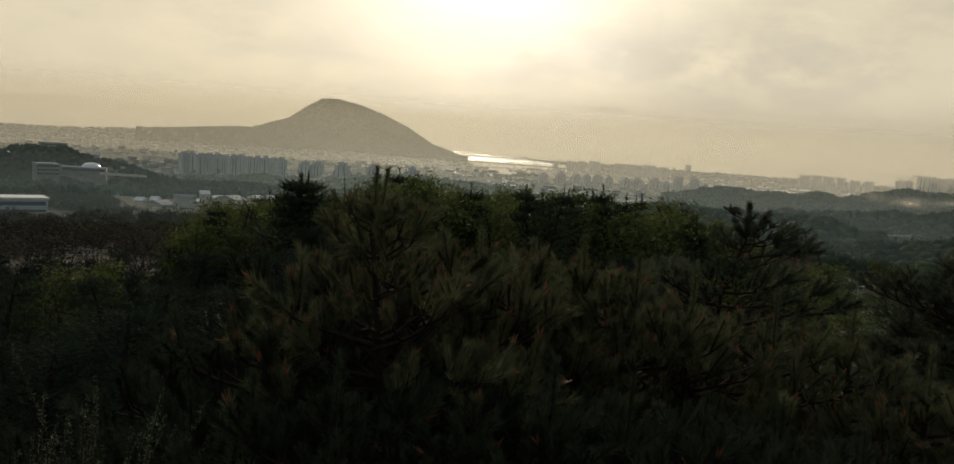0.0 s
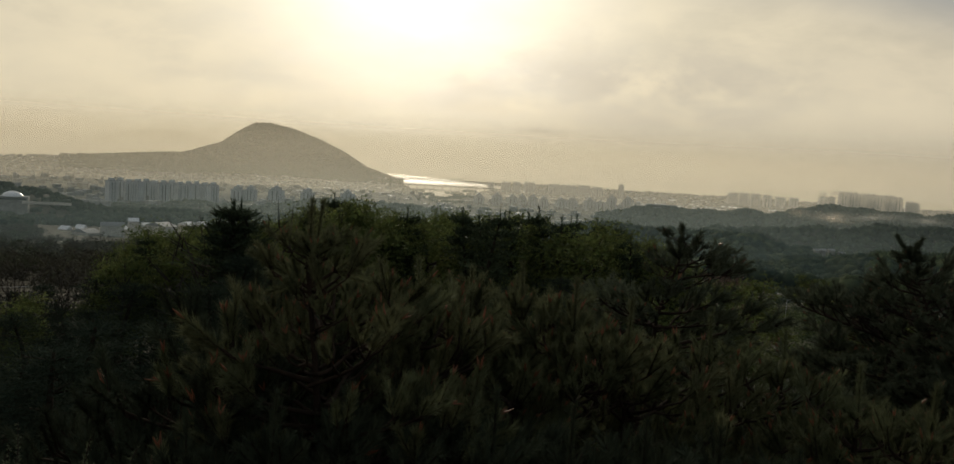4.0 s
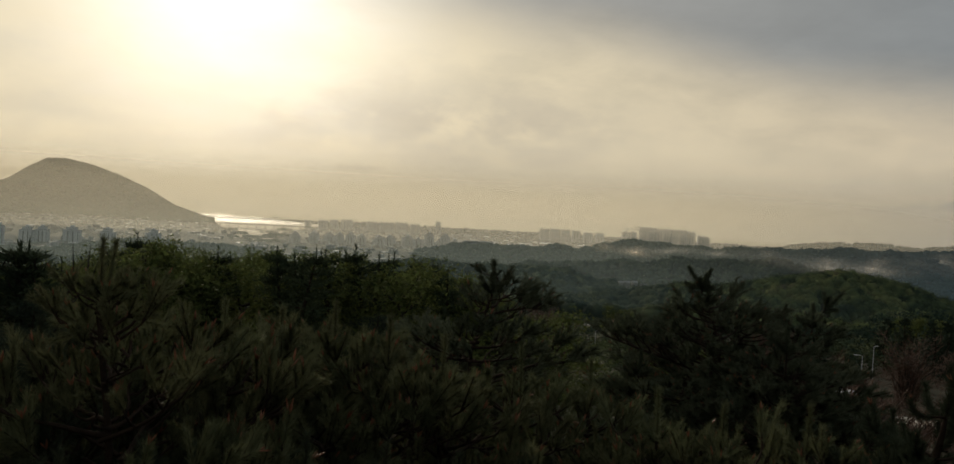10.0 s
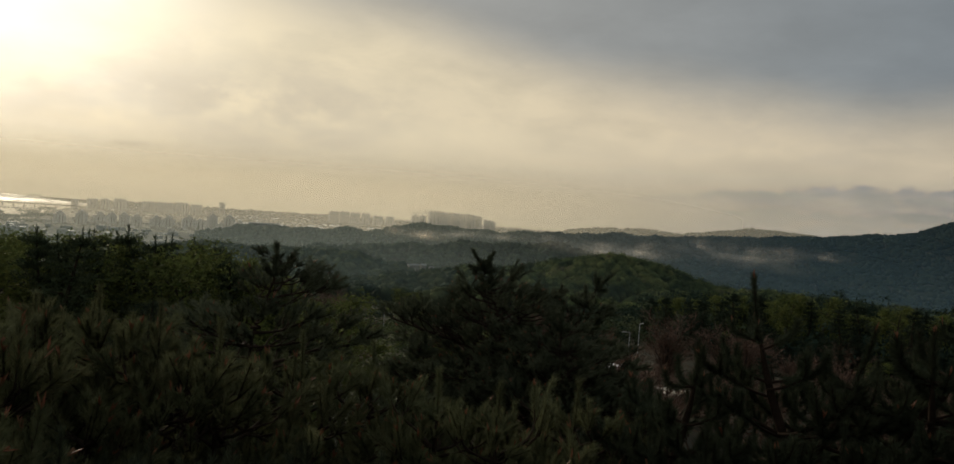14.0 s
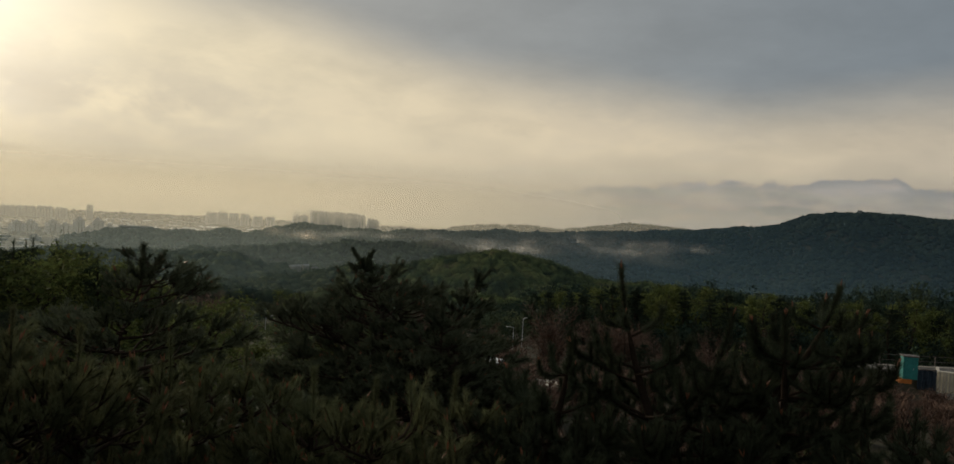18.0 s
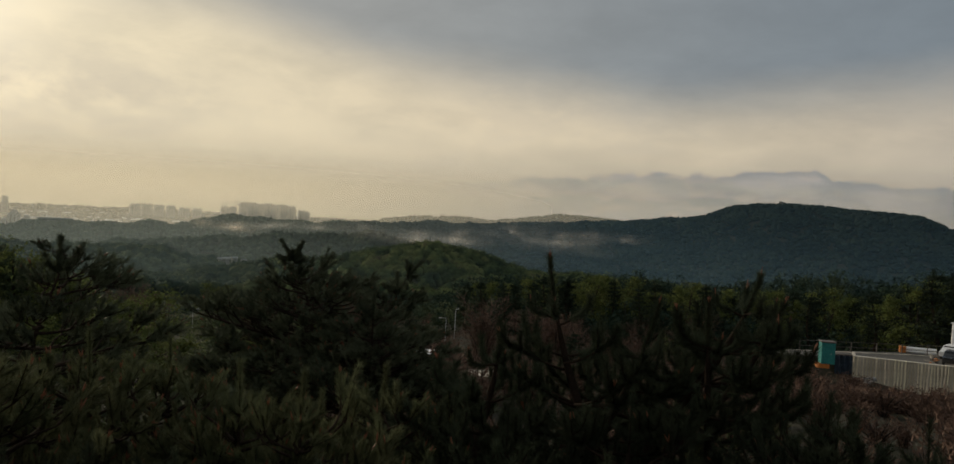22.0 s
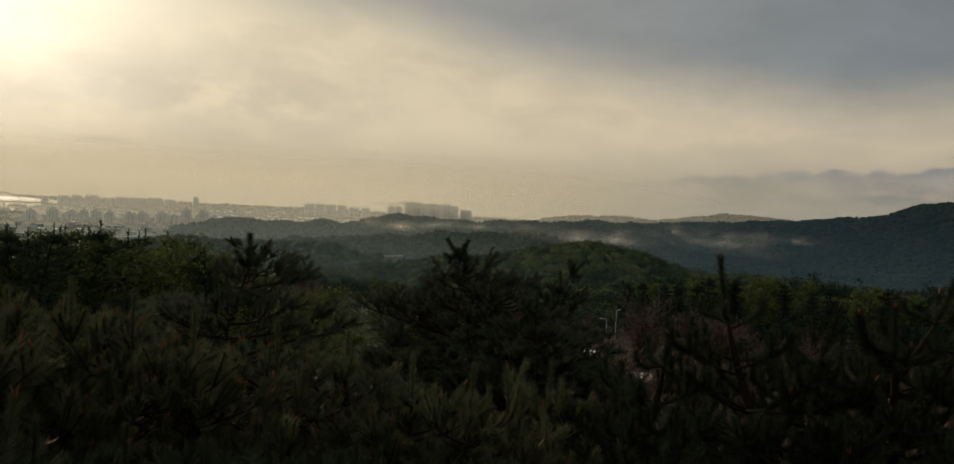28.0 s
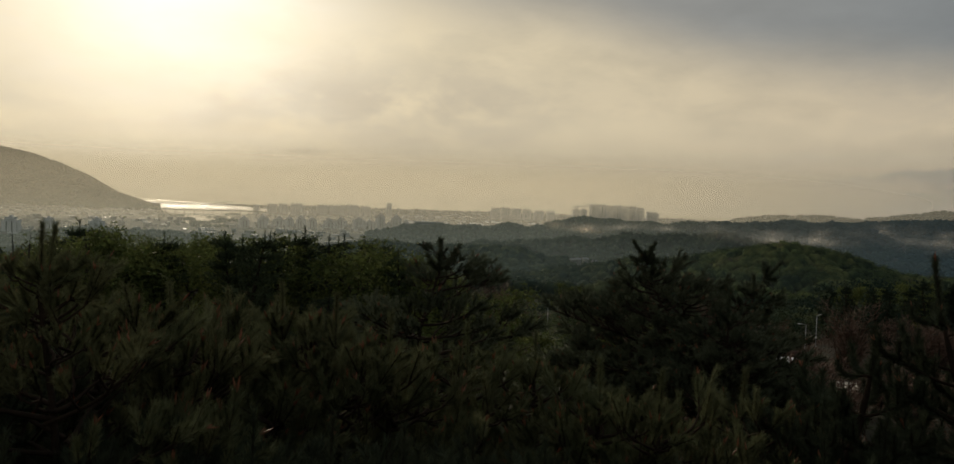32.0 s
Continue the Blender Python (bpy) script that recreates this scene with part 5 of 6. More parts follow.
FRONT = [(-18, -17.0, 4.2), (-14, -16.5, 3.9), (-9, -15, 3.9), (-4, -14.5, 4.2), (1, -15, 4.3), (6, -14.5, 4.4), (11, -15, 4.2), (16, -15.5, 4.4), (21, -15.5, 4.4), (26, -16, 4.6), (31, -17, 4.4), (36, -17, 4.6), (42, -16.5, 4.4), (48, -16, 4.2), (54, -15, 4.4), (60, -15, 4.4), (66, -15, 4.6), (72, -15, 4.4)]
# the whole front row takes the shaded needle colour
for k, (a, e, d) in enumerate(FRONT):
    pine(a, e, d, spread=1.3, seed=50 + k, crown=1.4, gap=0.26, whorl=6, limbs=SHADE_BOUGHS)


def trunk_of(seed, high, sides=6, thick=0.02):
    stem = np.array([(0.03 * high * math.sin(i * 0.8 + seed), 0.03 * high * math.cos(i * 0.7 + seed), high * 0.95 * i / 7) for i in range(8)])
    wood = Heap()
    v, f = tube(stem, np.linspace(thick * high + 0.03, 0.02, 8), sides)
    wood.add(v, f)
    return stem, wood


def along(stem, s):
    i = min(int(s * 7), 6)
    return stem[i] + (stem[i + 1] - stem[i]) * (s * 7 - i)


def leaf_tree(seed, high, wide, lumps, per, leaf, mat, bark):
    """A broadleaf tree: trunk, limbs, and a crown of leafy lumps with gaps between. Returns two meshes."""
    rnd = np.random.default_rng(seed)
    stem, wood = trunk_of(seed, high)
    leaves = []
    for k in range(lumps):
        s = 0.34 + 0.62 * (k + rnd.random()) / lumps
        p = along(stem, s * 0.9)
        t = k * 2.4 + rnd.uniform(-0.5, 0.5)
        reach = wide * math.sqrt(max(0.04, 1 - ((s - 0.58) / 0.46) ** 2)) * rnd.uniform(0.35, 0.9)
        c = np.array([p[0] + reach * math.cos(t), p[1] + reach * math.sin(t), s * high])
        v, f = tube([p, (p + c) / 2 + (0, 0, -0.05 * reach), c], [0.05, 0.035, 0.012], 4)
        wood.add(v, f)
        r = wide * rnd.uniform(0.26, 0.44)
        hubs = c + normed(rnd.normal(0, 1, (9, 3))) * (r * 0.75, r * 0.75, r * 0.6) * rnd.uniform(0.5, 1.2, (9, 1))
        q = hubs[rnd.integers(9, size=per)] + rnd.normal(0, 1, (per, 3)) * r * 0.24
        size = leaf * rnd.uniform(0.6, 1.3, (per, 1))
        u = normed(rnd.normal(0, 1, (per, 3)))
        w = normed(np.cross(u, rnd.normal(0, 1, (per, 3))))
        size[:per // 14] *= 2.6
        q[:per // 14] = c + (q[:per // 14] - c) * 0.45
        leaves.append(np.stack([q - u * size * 0.5, q + w * size * 0.45, q + u * size * 0.6], 1).reshape(-1, 3))
    lv = np.concatenate(leaves)
    return wood.mesh("trunk", bark, True), mesh_of("crown", lv, np.arange(len(lv)).reshape(-1, 3), [mat])


def fir_tree(seed, high, wide, whorls, sprays, spray, mat, bark, thin=0.11):
    """A conifer with whorls of limbs that carry flat, ragged sprays. Returns two meshes."""
    rnd = np.random.default_rng(seed)
    stem, wood = trunk_of(seed, high)
    leaves = []
    for k in range(whorls):
        s = 0.14 + 0.86 * (k + 0.5) / whorls
        p = along(stem, s)
        for j in range(6):
            if rnd.random() < 0.18:
                continue
            t = rnd.uniform(0, 6.283)
            reach = wide * (1.04 - s) ** 0.75 * rnd.uniform(0.45, 1.1) + 0.1
            out = np.array([math.cos(t), math.sin(t), rnd.uniform(0.0, 0.45)])
            if j < 2:
                v, f = tube([p, p + out * reach * 0.8], [0.03, 0.008], 3)
                wood.add(v, f)
            g = rnd.uniform(0.12, 1.0, sprays)
            q = p + out * (g * reach)[:, None] + rnd.normal(0, 1, (sprays, 3)) * (0.10 + 0.16 * reach * (1 - g[:, None] * 0.4)) * (1, 1, 0.45)
            d = normed(rnd.normal(0, 0.55, (sprays, 3)) + out + (0, 0, 0.45))
            u = normed(np.cross(d, rnd.normal(0, 1, (sprays, 3))))
            size = spray * rnd.uniform(0.7, 1.3, (sprays, 1))
            leaves.append(np.stack([q - u * size * thin, q + u * size * thin, q + d * size], 1).reshape(-1, 3))
    top = along(stem, 1.0)
    d = normed(rnd.normal(0, 0.3, (24, 3)) + (0, 0, 1))
    q = top + rnd.uniform(-0.4, 0.35, (24, 1)) * np.array([[0, 0, 1.0]])
    u = normed(np.cross(d, rnd.normal(0, 1, (24, 3))))
    leaves.append(np.stack([q - u * spray * thin, q + u * spray * thin, q + d * spray], 1).reshape(-1, 3))
    lv = np.concatenate(leaves)
    return wood.mesh("trunk", bark, True), mesh_of("crown", lv, np.arange(len(lv)).reshape(-1, 3), [mat])


def twig_tree(seed, high, wide, limbs, twigs, mat, bark, half=0.016, size_range=(0.35, 0.9)):
    """A bare shrub or tree: forked stems that end in brushes of fine twigs. Returns two meshes."""
    rnd = np.random.default_rng(seed)
    wood, fine = Heap(), []
    for k in range(limbs):
        t = k * 2.4 + rnd.uniform(-0.4, 0.4)
        lean = wide * rnd.uniform(0.15, 1.0)
        tip = np.array([lean * math.cos(t), lean * math.sin(t), high * rnd.uniform(0.6, 0.95)])
        mid = tip * (0.35, 0.35, 0.55)
        v, f = tube([np.array([0.1 * math.cos(t), 0.1 * math.sin(t), 0.0]), mid, tip], [0.05, 0.03, 0.008], 4)
        wood.add(v, f)
        g = rnd.uniform(0.1, 1.0, (twigs, 1))
        q = np.where(g < 0.5, mid * g * 2, mid + (tip - mid) * (g * 2 - 1)) + rnd.normal(0, 0.12, (twigs, 3))
        d = normed(rnd.normal(0, 0.55, (twigs, 3)) + (0.5 * math.cos(t), 0.5 * math.sin(t), 0.9))
        u = normed(np.cross(d, rnd.normal(0, 1, (twigs, 3))))
        size = rnd.uniform(*size_range, (twigs, 1))
        fine.append(np.stack([q - u * half, q + u * half, q + d * size], 1).reshape(-1, 3))
    lv = np.concatenate(fine)
    return wood.mesh("trunk", bark, True), mesh_of("crown", lv, np.arange(len(lv)).reshape(-1, 3), [mat])


BROAD = [leaf_tree(200 + k, 8, 2.6, 18, 430, 0.135, LEAF, GREY_BARK) for k in range(5)]
FAR_BROAD = [leaf_tree(210 + k, 8, 2.8, 16, 230, 0.21, LEAF, GREY_BARK) for k in range(4)]
FIRS = [fir_tree(220 + k, 8, 2.0, 15, 52, 0.23, LIT_CONIFER, BARK) for k in range(5)]
FAR_FIRS = [fir_tree(225 + k, 8, 2.1, 14, 34, 0.30, SHADE_CONIFER, BARK, 0.15) for k in range(4)]
NEAR_FIRS = [fir_tree(230 + k, 8, 2.4, 21, 120, 0.15, SHADE_CONIFER, BARK, 0.05) for k in range(3)]
BARE_DARK = [twig_tree(250 + k, 5, 1.4, 12, 60, GREY_BARK, GREY_BARK) for k in range(2)]
BARE = [twig_tree(240 + k, 5, 1.9, 15, 110, RED_TWIG, GREY_BARK) for k in range(3)]

SHRUBS = [twig_tree(260 + k, 2, 1.1, 16, 52, RED_TWIG, GREY_BARK, 0.022, (0.15, 0.42)) for k in range(4)]
NATIVE = {id(BARE): 5.0, id(BARE_DARK): 5.0, id(SHRUBS): 2.0}


def planted(name, kinds, az, el, d, seed, label, category, wide=1.0, group="trees on the slope"):
    """A tree whose top shows at that azimuth and elevation."""
    rnd = random.Random(seed)
    top, foot = sight(az, el, d), ground_at(az, d) - 0.2
    high = max(1.2, top.z - foot)
    wood, crown = kinds[rnd.randrange(len(kinds))]
    root = tagged(new(name), label, category, group)
    root.location = (top.x, top.y, foot)
    s = high / NATIVE.get(id(kinds), 8.0)
    root.rotation_euler.z = rnd.uniform(0, 6.28)
    root.scale = (s * wide, s * wide, s)
    part("trunk", wood, None, root)
    part("crown", crown, None, root)


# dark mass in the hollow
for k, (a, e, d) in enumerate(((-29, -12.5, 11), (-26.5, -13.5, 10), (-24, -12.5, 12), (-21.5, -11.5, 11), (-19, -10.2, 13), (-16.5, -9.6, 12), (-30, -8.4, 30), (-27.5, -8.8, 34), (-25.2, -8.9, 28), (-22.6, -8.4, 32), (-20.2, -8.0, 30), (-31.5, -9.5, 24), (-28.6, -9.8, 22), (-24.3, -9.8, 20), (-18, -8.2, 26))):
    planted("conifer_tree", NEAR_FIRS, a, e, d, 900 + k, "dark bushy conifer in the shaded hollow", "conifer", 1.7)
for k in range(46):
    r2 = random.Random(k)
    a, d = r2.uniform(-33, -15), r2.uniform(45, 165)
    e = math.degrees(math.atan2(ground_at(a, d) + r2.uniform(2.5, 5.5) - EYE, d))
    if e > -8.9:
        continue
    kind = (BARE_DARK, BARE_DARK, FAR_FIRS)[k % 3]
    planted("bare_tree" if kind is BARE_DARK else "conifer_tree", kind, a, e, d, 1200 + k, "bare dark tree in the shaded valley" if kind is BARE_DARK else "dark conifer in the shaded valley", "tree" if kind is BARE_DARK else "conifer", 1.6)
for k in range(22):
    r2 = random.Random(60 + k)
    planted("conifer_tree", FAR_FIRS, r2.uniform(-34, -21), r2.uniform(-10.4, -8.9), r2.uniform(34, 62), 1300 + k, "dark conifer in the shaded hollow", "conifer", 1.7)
# the row of trees on the near crest
CREST_AZ, CREST_EL = (-20, -17, -13.5, -10, -7, -5.5, -1.3, 2, 3.8, 6, 8.9, 11.3, 14.2, 16.2, 19), (-7.3, -5.4, -4.4, -4.4, -3.6, -2.9, -3.3, -3.2, -2.8, -2.8, -2.5, -3.2, -3.8, -4.6, -6.5)
rr = random.Random(7)
for k in range(74):
    a = -19 + 37 * (k + rr.random()) / 74
    e = float(np.interp(a, CREST_AZ, CREST_EL)) - rr.uniform(0, 0.9)
    d = rr.uniform(30, 46)
    if rr.random() < (0.85 if 3.5 < a < 14 else 0.24):
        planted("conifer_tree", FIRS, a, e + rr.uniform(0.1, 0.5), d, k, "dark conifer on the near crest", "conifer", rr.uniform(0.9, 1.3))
    else:
        planted("broadleaf_tree", BROAD, a, e, d, k, "broadleaf tree in fresh spring green on the near crest", "tree", rr.uniform(0.9, 1.3))
for a, e, s, kind in ((-11.6, -2.4, 3, BARE_DARK), (-12.3, -3.15, 5, FIRS), (-10.8, -3.0, 6, FIRS), (-11.5, -3.0, 9, FIRS)):
    planted("conifer_tree", kind, a, e, 26, s, "feathery half-bare conifer standing above the green trees", "conifer", 1.35)
for a, e, s in ((-5.0, -2.4, 4), (-6.3, -3.0, 8), (-4.6, -3.0, 9)):
    planted("conifer_tree", FIRS, a, e, 38, s, "dark conifer on the near crest", "conifer", 1.2)
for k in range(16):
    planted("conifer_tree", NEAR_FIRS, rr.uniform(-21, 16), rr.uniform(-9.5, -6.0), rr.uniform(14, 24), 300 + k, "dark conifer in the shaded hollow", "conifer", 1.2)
for a, e, d in ((20.7, -6.2, 30), (19.6, -7.2, 26), (27.6, -8.8, 36), (-24.6, -9.6, 24), (-26.4, -9.9, 25)):
    planted("broadleaf_tree", BROAD, a, e, d, int(a * 7) % 50, "low yellow-green tree among the pines", "tree", 1.3)
for k in range(44):
    a, d = rr.uniform(19, 31), rr.uniform(55, 118)
    high = min(2.6, EYE - d * math.tan(radians(8.9)) - ground_at(a, d))
    if high > 0.8 and (abs(a - 24.2) > 1.4 or d > 130):
        kind = FAR_BROAD if k % 3 else BARE
        planted("thicket_shrub", kind, a, math.degrees(math.atan2(ground_at(a, d) + high * rr.uniform(0.6, 1.0) - EYE, d)), d, 1000 + k, "low green thicket shrub by the road" if kind is FAR_BROAD else "low brown thicket shrub by the road", "shrub", 2.0, "shrubs on the slope")
# trees of the belt behind the lot, and its edges
for k in range(60):
    a = 42 + 34 * (k + rr.random()) / 60
    e = float(np.interp(a, (42, 45, 50, 56, 62, 67, 70, 72, 76), (-4.9, -4.2, -3.9, -4.1, -3.8, -3.7, -3.0, -1.2, -0.6))) - rr.uniform(-0.1, 0.8)
    d = rr.uniform(132, 165) if a < 69 else rr.uniform(118, 130)
    kind = FAR_FIRS if rr.random() < (0.62 if 46 < a < 66 else 0.85) or a > 70.5 else FAR_BROAD
    planted("conifer_tree" if kind is FAR_FIRS else "broadleaf_tree", kind, a, e, d, 400 + k, "dark conifer behind the building lot" if kind is FAR_FIRS else "spring green tree behind the building lot", "conifer" if kind is FAR_FIRS else "tree", 1.2)
for k in range(90):
    a, d = rr.uniform(20, 66), rr.uniform(55, 150)
    e = math.degrees(math.atan2(ground_at(a, d) + rr.uniform(3.0, 7.0) - EYE, d))
    if e > -5.6 or (d < 128 and a > 60) or (abs(a - 24) < 2.5 and d < 135) or (abs(a - 40.9) < 2 and d < 125):
        continue
    kind = (BARE, BARE, FAR_FIRS, FAR_BROAD)[rr.randrange(4)]
    if kind is FAR_BROAD and 34 < a < 50:
        kind = BARE
    planted(("bare_tree", "bare_tree", "conifer_tree", "broadleaf_tree")[(BARE, BARE, FAR_FIRS, FAR_BROAD).index(kind)], kind, a, e, d, 700 + k, {id(BARE): "bare brown tree in the valley wood", id(FAR_FIRS): "dark conifer in the valley wood", id(FAR_BROAD): "young green tree in the valley wood"}[id(kind)], "tree", 1.5)
for k in range(110):
    a, d = rr.uniform(30, 75), rr.uniform(20, 78)
    if a < 46 and 50 < d < 68.5:
        d = 45 + (d - 50) * 0.25
    e = math.degrees(math.atan2(ground_at(a, d) + rr.uniform(1.4, 2.8) - EYE, d))
    planted("bare_shrub", SHRUBS, a, e, d, 500 + k, "bare reddish-brown shrub on the slope", "shrub", 1.3, "shrubs on the slope")
for k in range(110):
    a, d = rr.uniform(57, 78), rr.uniform(66, 92.5)
    e = math.degrees(math.atan2(ground_at(a, d) + rr.uniform(1.0, 2.2) * (0.75 if d > 84 else 1.0) - EYE, d))
    if 64 < a < 66.3 and d > 80 or a > 66 and d > 89.5:
        continue
    planted("bare_shrub", SHRUBS, a, e, d, 800 + k, "reddish-brown brush below the retaining wall", "shrub", 1.7, "shrubs on the slope")


def bare_tree(az, el, d, seed, label):
    """A leafless tree: a trunk that forks again and again into fine twigs."""
    rnd = np.random.default_rng(seed)
    top, foot = sight(az, el, d), ground_at(az, d) - 0.2
    high = top.z - foot
    root = tagged(new("bare_tree"), label, "tree", "trees on the slope")
    root.location = (top.x, top.y, foot)
    limbs, twigs = Heap(), Heap()

    def grow(p, way, long, thick, level):
        mid = p + way * long * 0.5 + rnd.normal(0, 0.05, 3) * long
        end = p + way * long + rnd.normal(0, 0.04, 3) * long
        v, f = tube([p, mid, end], [thick, thick * 0.85, thick * 0.65], 6 if level < 2 else 4)
        (limbs if level < 3 else twigs).add(v, f)
        if level == 6:
            return
        for k in range(3 if level in (1, 2, 4) else 2):
            turn = rnd.normal(0, 1, 3) * (0.55 if level else 0.42) + (0, 0, 0.12)
            grow(mid + (end - mid) * (1.0 if k == 0 else rnd.uniform(0.1, 0.9)), unit(way + turn), long * rnd.uniform(0.6, 0.85), thick * (0.68 if k == 0 else 0.5), level + 1)

    grow(np.zeros(3), unit(np.array([0.06, 0.0, 1.0])), high * 0.33, 0.016 * high + 0.03, 0)
    part("trunk", limbs.mesh("trunk", GREY_BARK, True), None, root)
    tagged(part("twigs", twigs.mesh("twigs", GREY_BARK), None, root), kind="stuff")


bare_tree(-28.6, -6.0, 22, 4, "tall bare tree with a dark forked trunk")
bare_tree(-18.9, -6.3, 36, 7, "bare dark tree at the edge of the slope")
for k in range(48):
    a, d = rr.uniform(59.5, 65.1), rr.uniform(80, 91.0)
    e = math.degrees(math.atan2(ground_at(a, d) + rr.uniform(0.7, 1.5) - EYE, d))
    planted("bare_shrub", SHRUBS, a, e, d, 860 + k, "reddish-brown brush beside the site booth", "shrub", 1.9, "shrubs on the slope")
for a, e in ((-26.6, -7.2), (-24.2, -6.6), (-21.5, -6.9), (-18.4, -5.8)):
    planted("bare_tree", BARE_DARK, a, e, 22 if a < -28 else 34, int(-a),  "bare dark tree at the edge of the slope", "tree", 0.8)


def white_shrub(az, el, d, seed, stems, tall=1.4):
    rnd = np.random.default_rng(seed)
    root = tagged(new("budding_shrub"), "upright shrub with small pale new leaves", "shrub")
    p = sight(az, el, d)
    root.location = (p.x, p.y, p.z - tall)
    for k in range(stems):
        a = rnd.uniform(0, 6.28)
        lean, high = rnd.uniform(0.05, 0.42), tall * (1.0 if k == 0 else rnd.uniform(0.62, 0.98))
        foot = rnd.normal(0, 0.05, 2)
        path = np.array([(foot[0] + lean * math.cos(a) * s ** 1.5, foot[1] + lean * math.sin(a) * s ** 1.5, high * s) for s in np.linspace(0, 1, 6)])
        v, f = tube(path, np.linspace(0.008, 0.002, 6), 5)
        stem = part("stem", mesh_of("stem", v, f, [GREY_BARK], None, True), None, root)
        m = 330
        s = rnd.uniform(0.15, 1, m)
        q = np.stack([np.interp(s, np.linspace(0, 1, 6), path[:, i]) for i in range(3)], 1)
        u = normed(rnd.normal(0, 1, (m, 3)) + (0, 0, 0.9))
        w = normed(np.cross(u, rnd.normal(0, 1, (m, 3))))
        long = rnd.uniform(0.010, 0.022, (m, 1))
        lv = np.stack([q, q + u * long * 0.5 + w * 0.0032, q + u * long, q + u * long * 0.5 - w * 0.0032], 1).reshape(-1, 3)
        part("leaves", mesh_of("leaves", lv, np.arange(4 * m).reshape(-1, 4), [PALE_LEAF]), None, stem)


white_shrub(-22.6, -14.5, 3.6, 1, 13)
white_shrub(-24.4, -16.4, 3.5, 4, 12)
white_shrub(-26.6, -16.9, 3.4, 2, 14)
white_shrub(-28.4, -18.2, 3.5, 3, 12)

# ---------- the building lot ----------
LOT = 86.85
OLD_STEEL = surface("rusted pipe", (0.06, 0.05, 0.045), (0.14, 0.12, 0.11), 3.0, 0.7)
PAVING = surface("worn pale paving", (0.055, 0.052, 0.048), (0.125, 0.118, 0.105), 0.35, 0.8, 0.01)


def booth():
    root = tagged(new("site_booth"), "teal painted metal site booth beside the retaining wall", "booth")
    p = at(65.2, 88)
    root.location = (p.x, p.y, LOT + 0.42)
    root.rotation_euler.z = radians(-65.1 + 14)
    root.scale = (0.82, 0.82, 0.9)
    part("wall", boxes((-0.75, -0.75, 0, 0.75, 0.75, 2.25), bevel=0.02), TEAL, root)
    part("roof", boxes((-0.85, -0.85, 2.25, 0.85, 0.85, 2.36), bevel=0.02), OLD_STEEL, root)
    door = part("door", boxes((-0.4, -0.79, 0.05, 0.4, -0.745, 2.0), bevel=0.01), TEAL, root)
    part("handle", boxes((0.26, -0.83, 0.95, 0.30, -0.785, 1.15)), STEEL, door)
    part("skid", boxes((-1.1, -0.75, -0.45, 0.2, -0.55, -0.02), (-1.1, 0.5, -0.45, 0.2, 0.7, -0.02), (-1.1, -0.55, -0.45, -0.9, 0.5, -0.25), (-1.0, -0.95, -0.3, -0.85, -0.75, 0.15)), ORANGE, root)


booth()


RIBBED = surface("rough split concrete", (0.44, 0.39, 0.29), (0.80, 0.72, 0.56), 1.2, 0.9, 0.02, 0.1, 0.0, 0.0, "object", 0.25)


def retaining_wall():
    root = tagged(new("retaining_wall"), "rough ribbed concrete retaining wall of the lot", "wall")
    a, b = at(66.7, 94.6), at(79, 97.5)
    root.location = (a.x, a.y, LOT - 1.8)
    d = b - a
    root.rotation_euler.z = math.atan2(d.y, d.x)
    n = d.length
    part("backing", boxes((0, 0.1, -3.4, n, 0.6, 2.2)), CONCRETE, root)
    part("end_wall", boxes((-0.02, 0.5, -3.0, 0.25, 4.5, 2.15)), CONCRETE, root)
    w, rnd = 0.29, random.Random(2)
    meshes = []
    for k in range(5):
        bm = bmesh.new()
        for m in range(5):
            z0, z1 = -3.2 + 1.1 * m, -3.2 + 1.1 * (m + 1)
            box(bm, rnd.uniform(0.02, 0.08), rnd.uniform(-0.16, 0.0), z0, w - rnd.uniform(0.06, 0.14), 0.2, min(z1, 2.25))
        p = part("rib", bm, RIBBED, root)
        meshes.append(p.data)
        p.location.x = w * k
    for k in range(5, int(n / w)):
        p = part("rib", meshes[rnd.randrange(5)], None, root)
        p.location = (k * w + rnd.uniform(-0.02, 0.02), rnd.uniform(-0.04, 0.04), rnd.uniform(-0.06, 0.10))
        p.rotation_euler.y = rnd.uniform(-0.02, 0.02)
    k = 0
    while k < n:
        long = min(rnd.uniform(1.6, 2.6), n - k)
        part("coping_stone", boxes((k + 0.01, 0.02, 2.2, k + long - 0.01, 0.6, 2.3 + rnd.uniform(0, 0.06))), CONCRETE, root)
        k += long


retaining_wall()


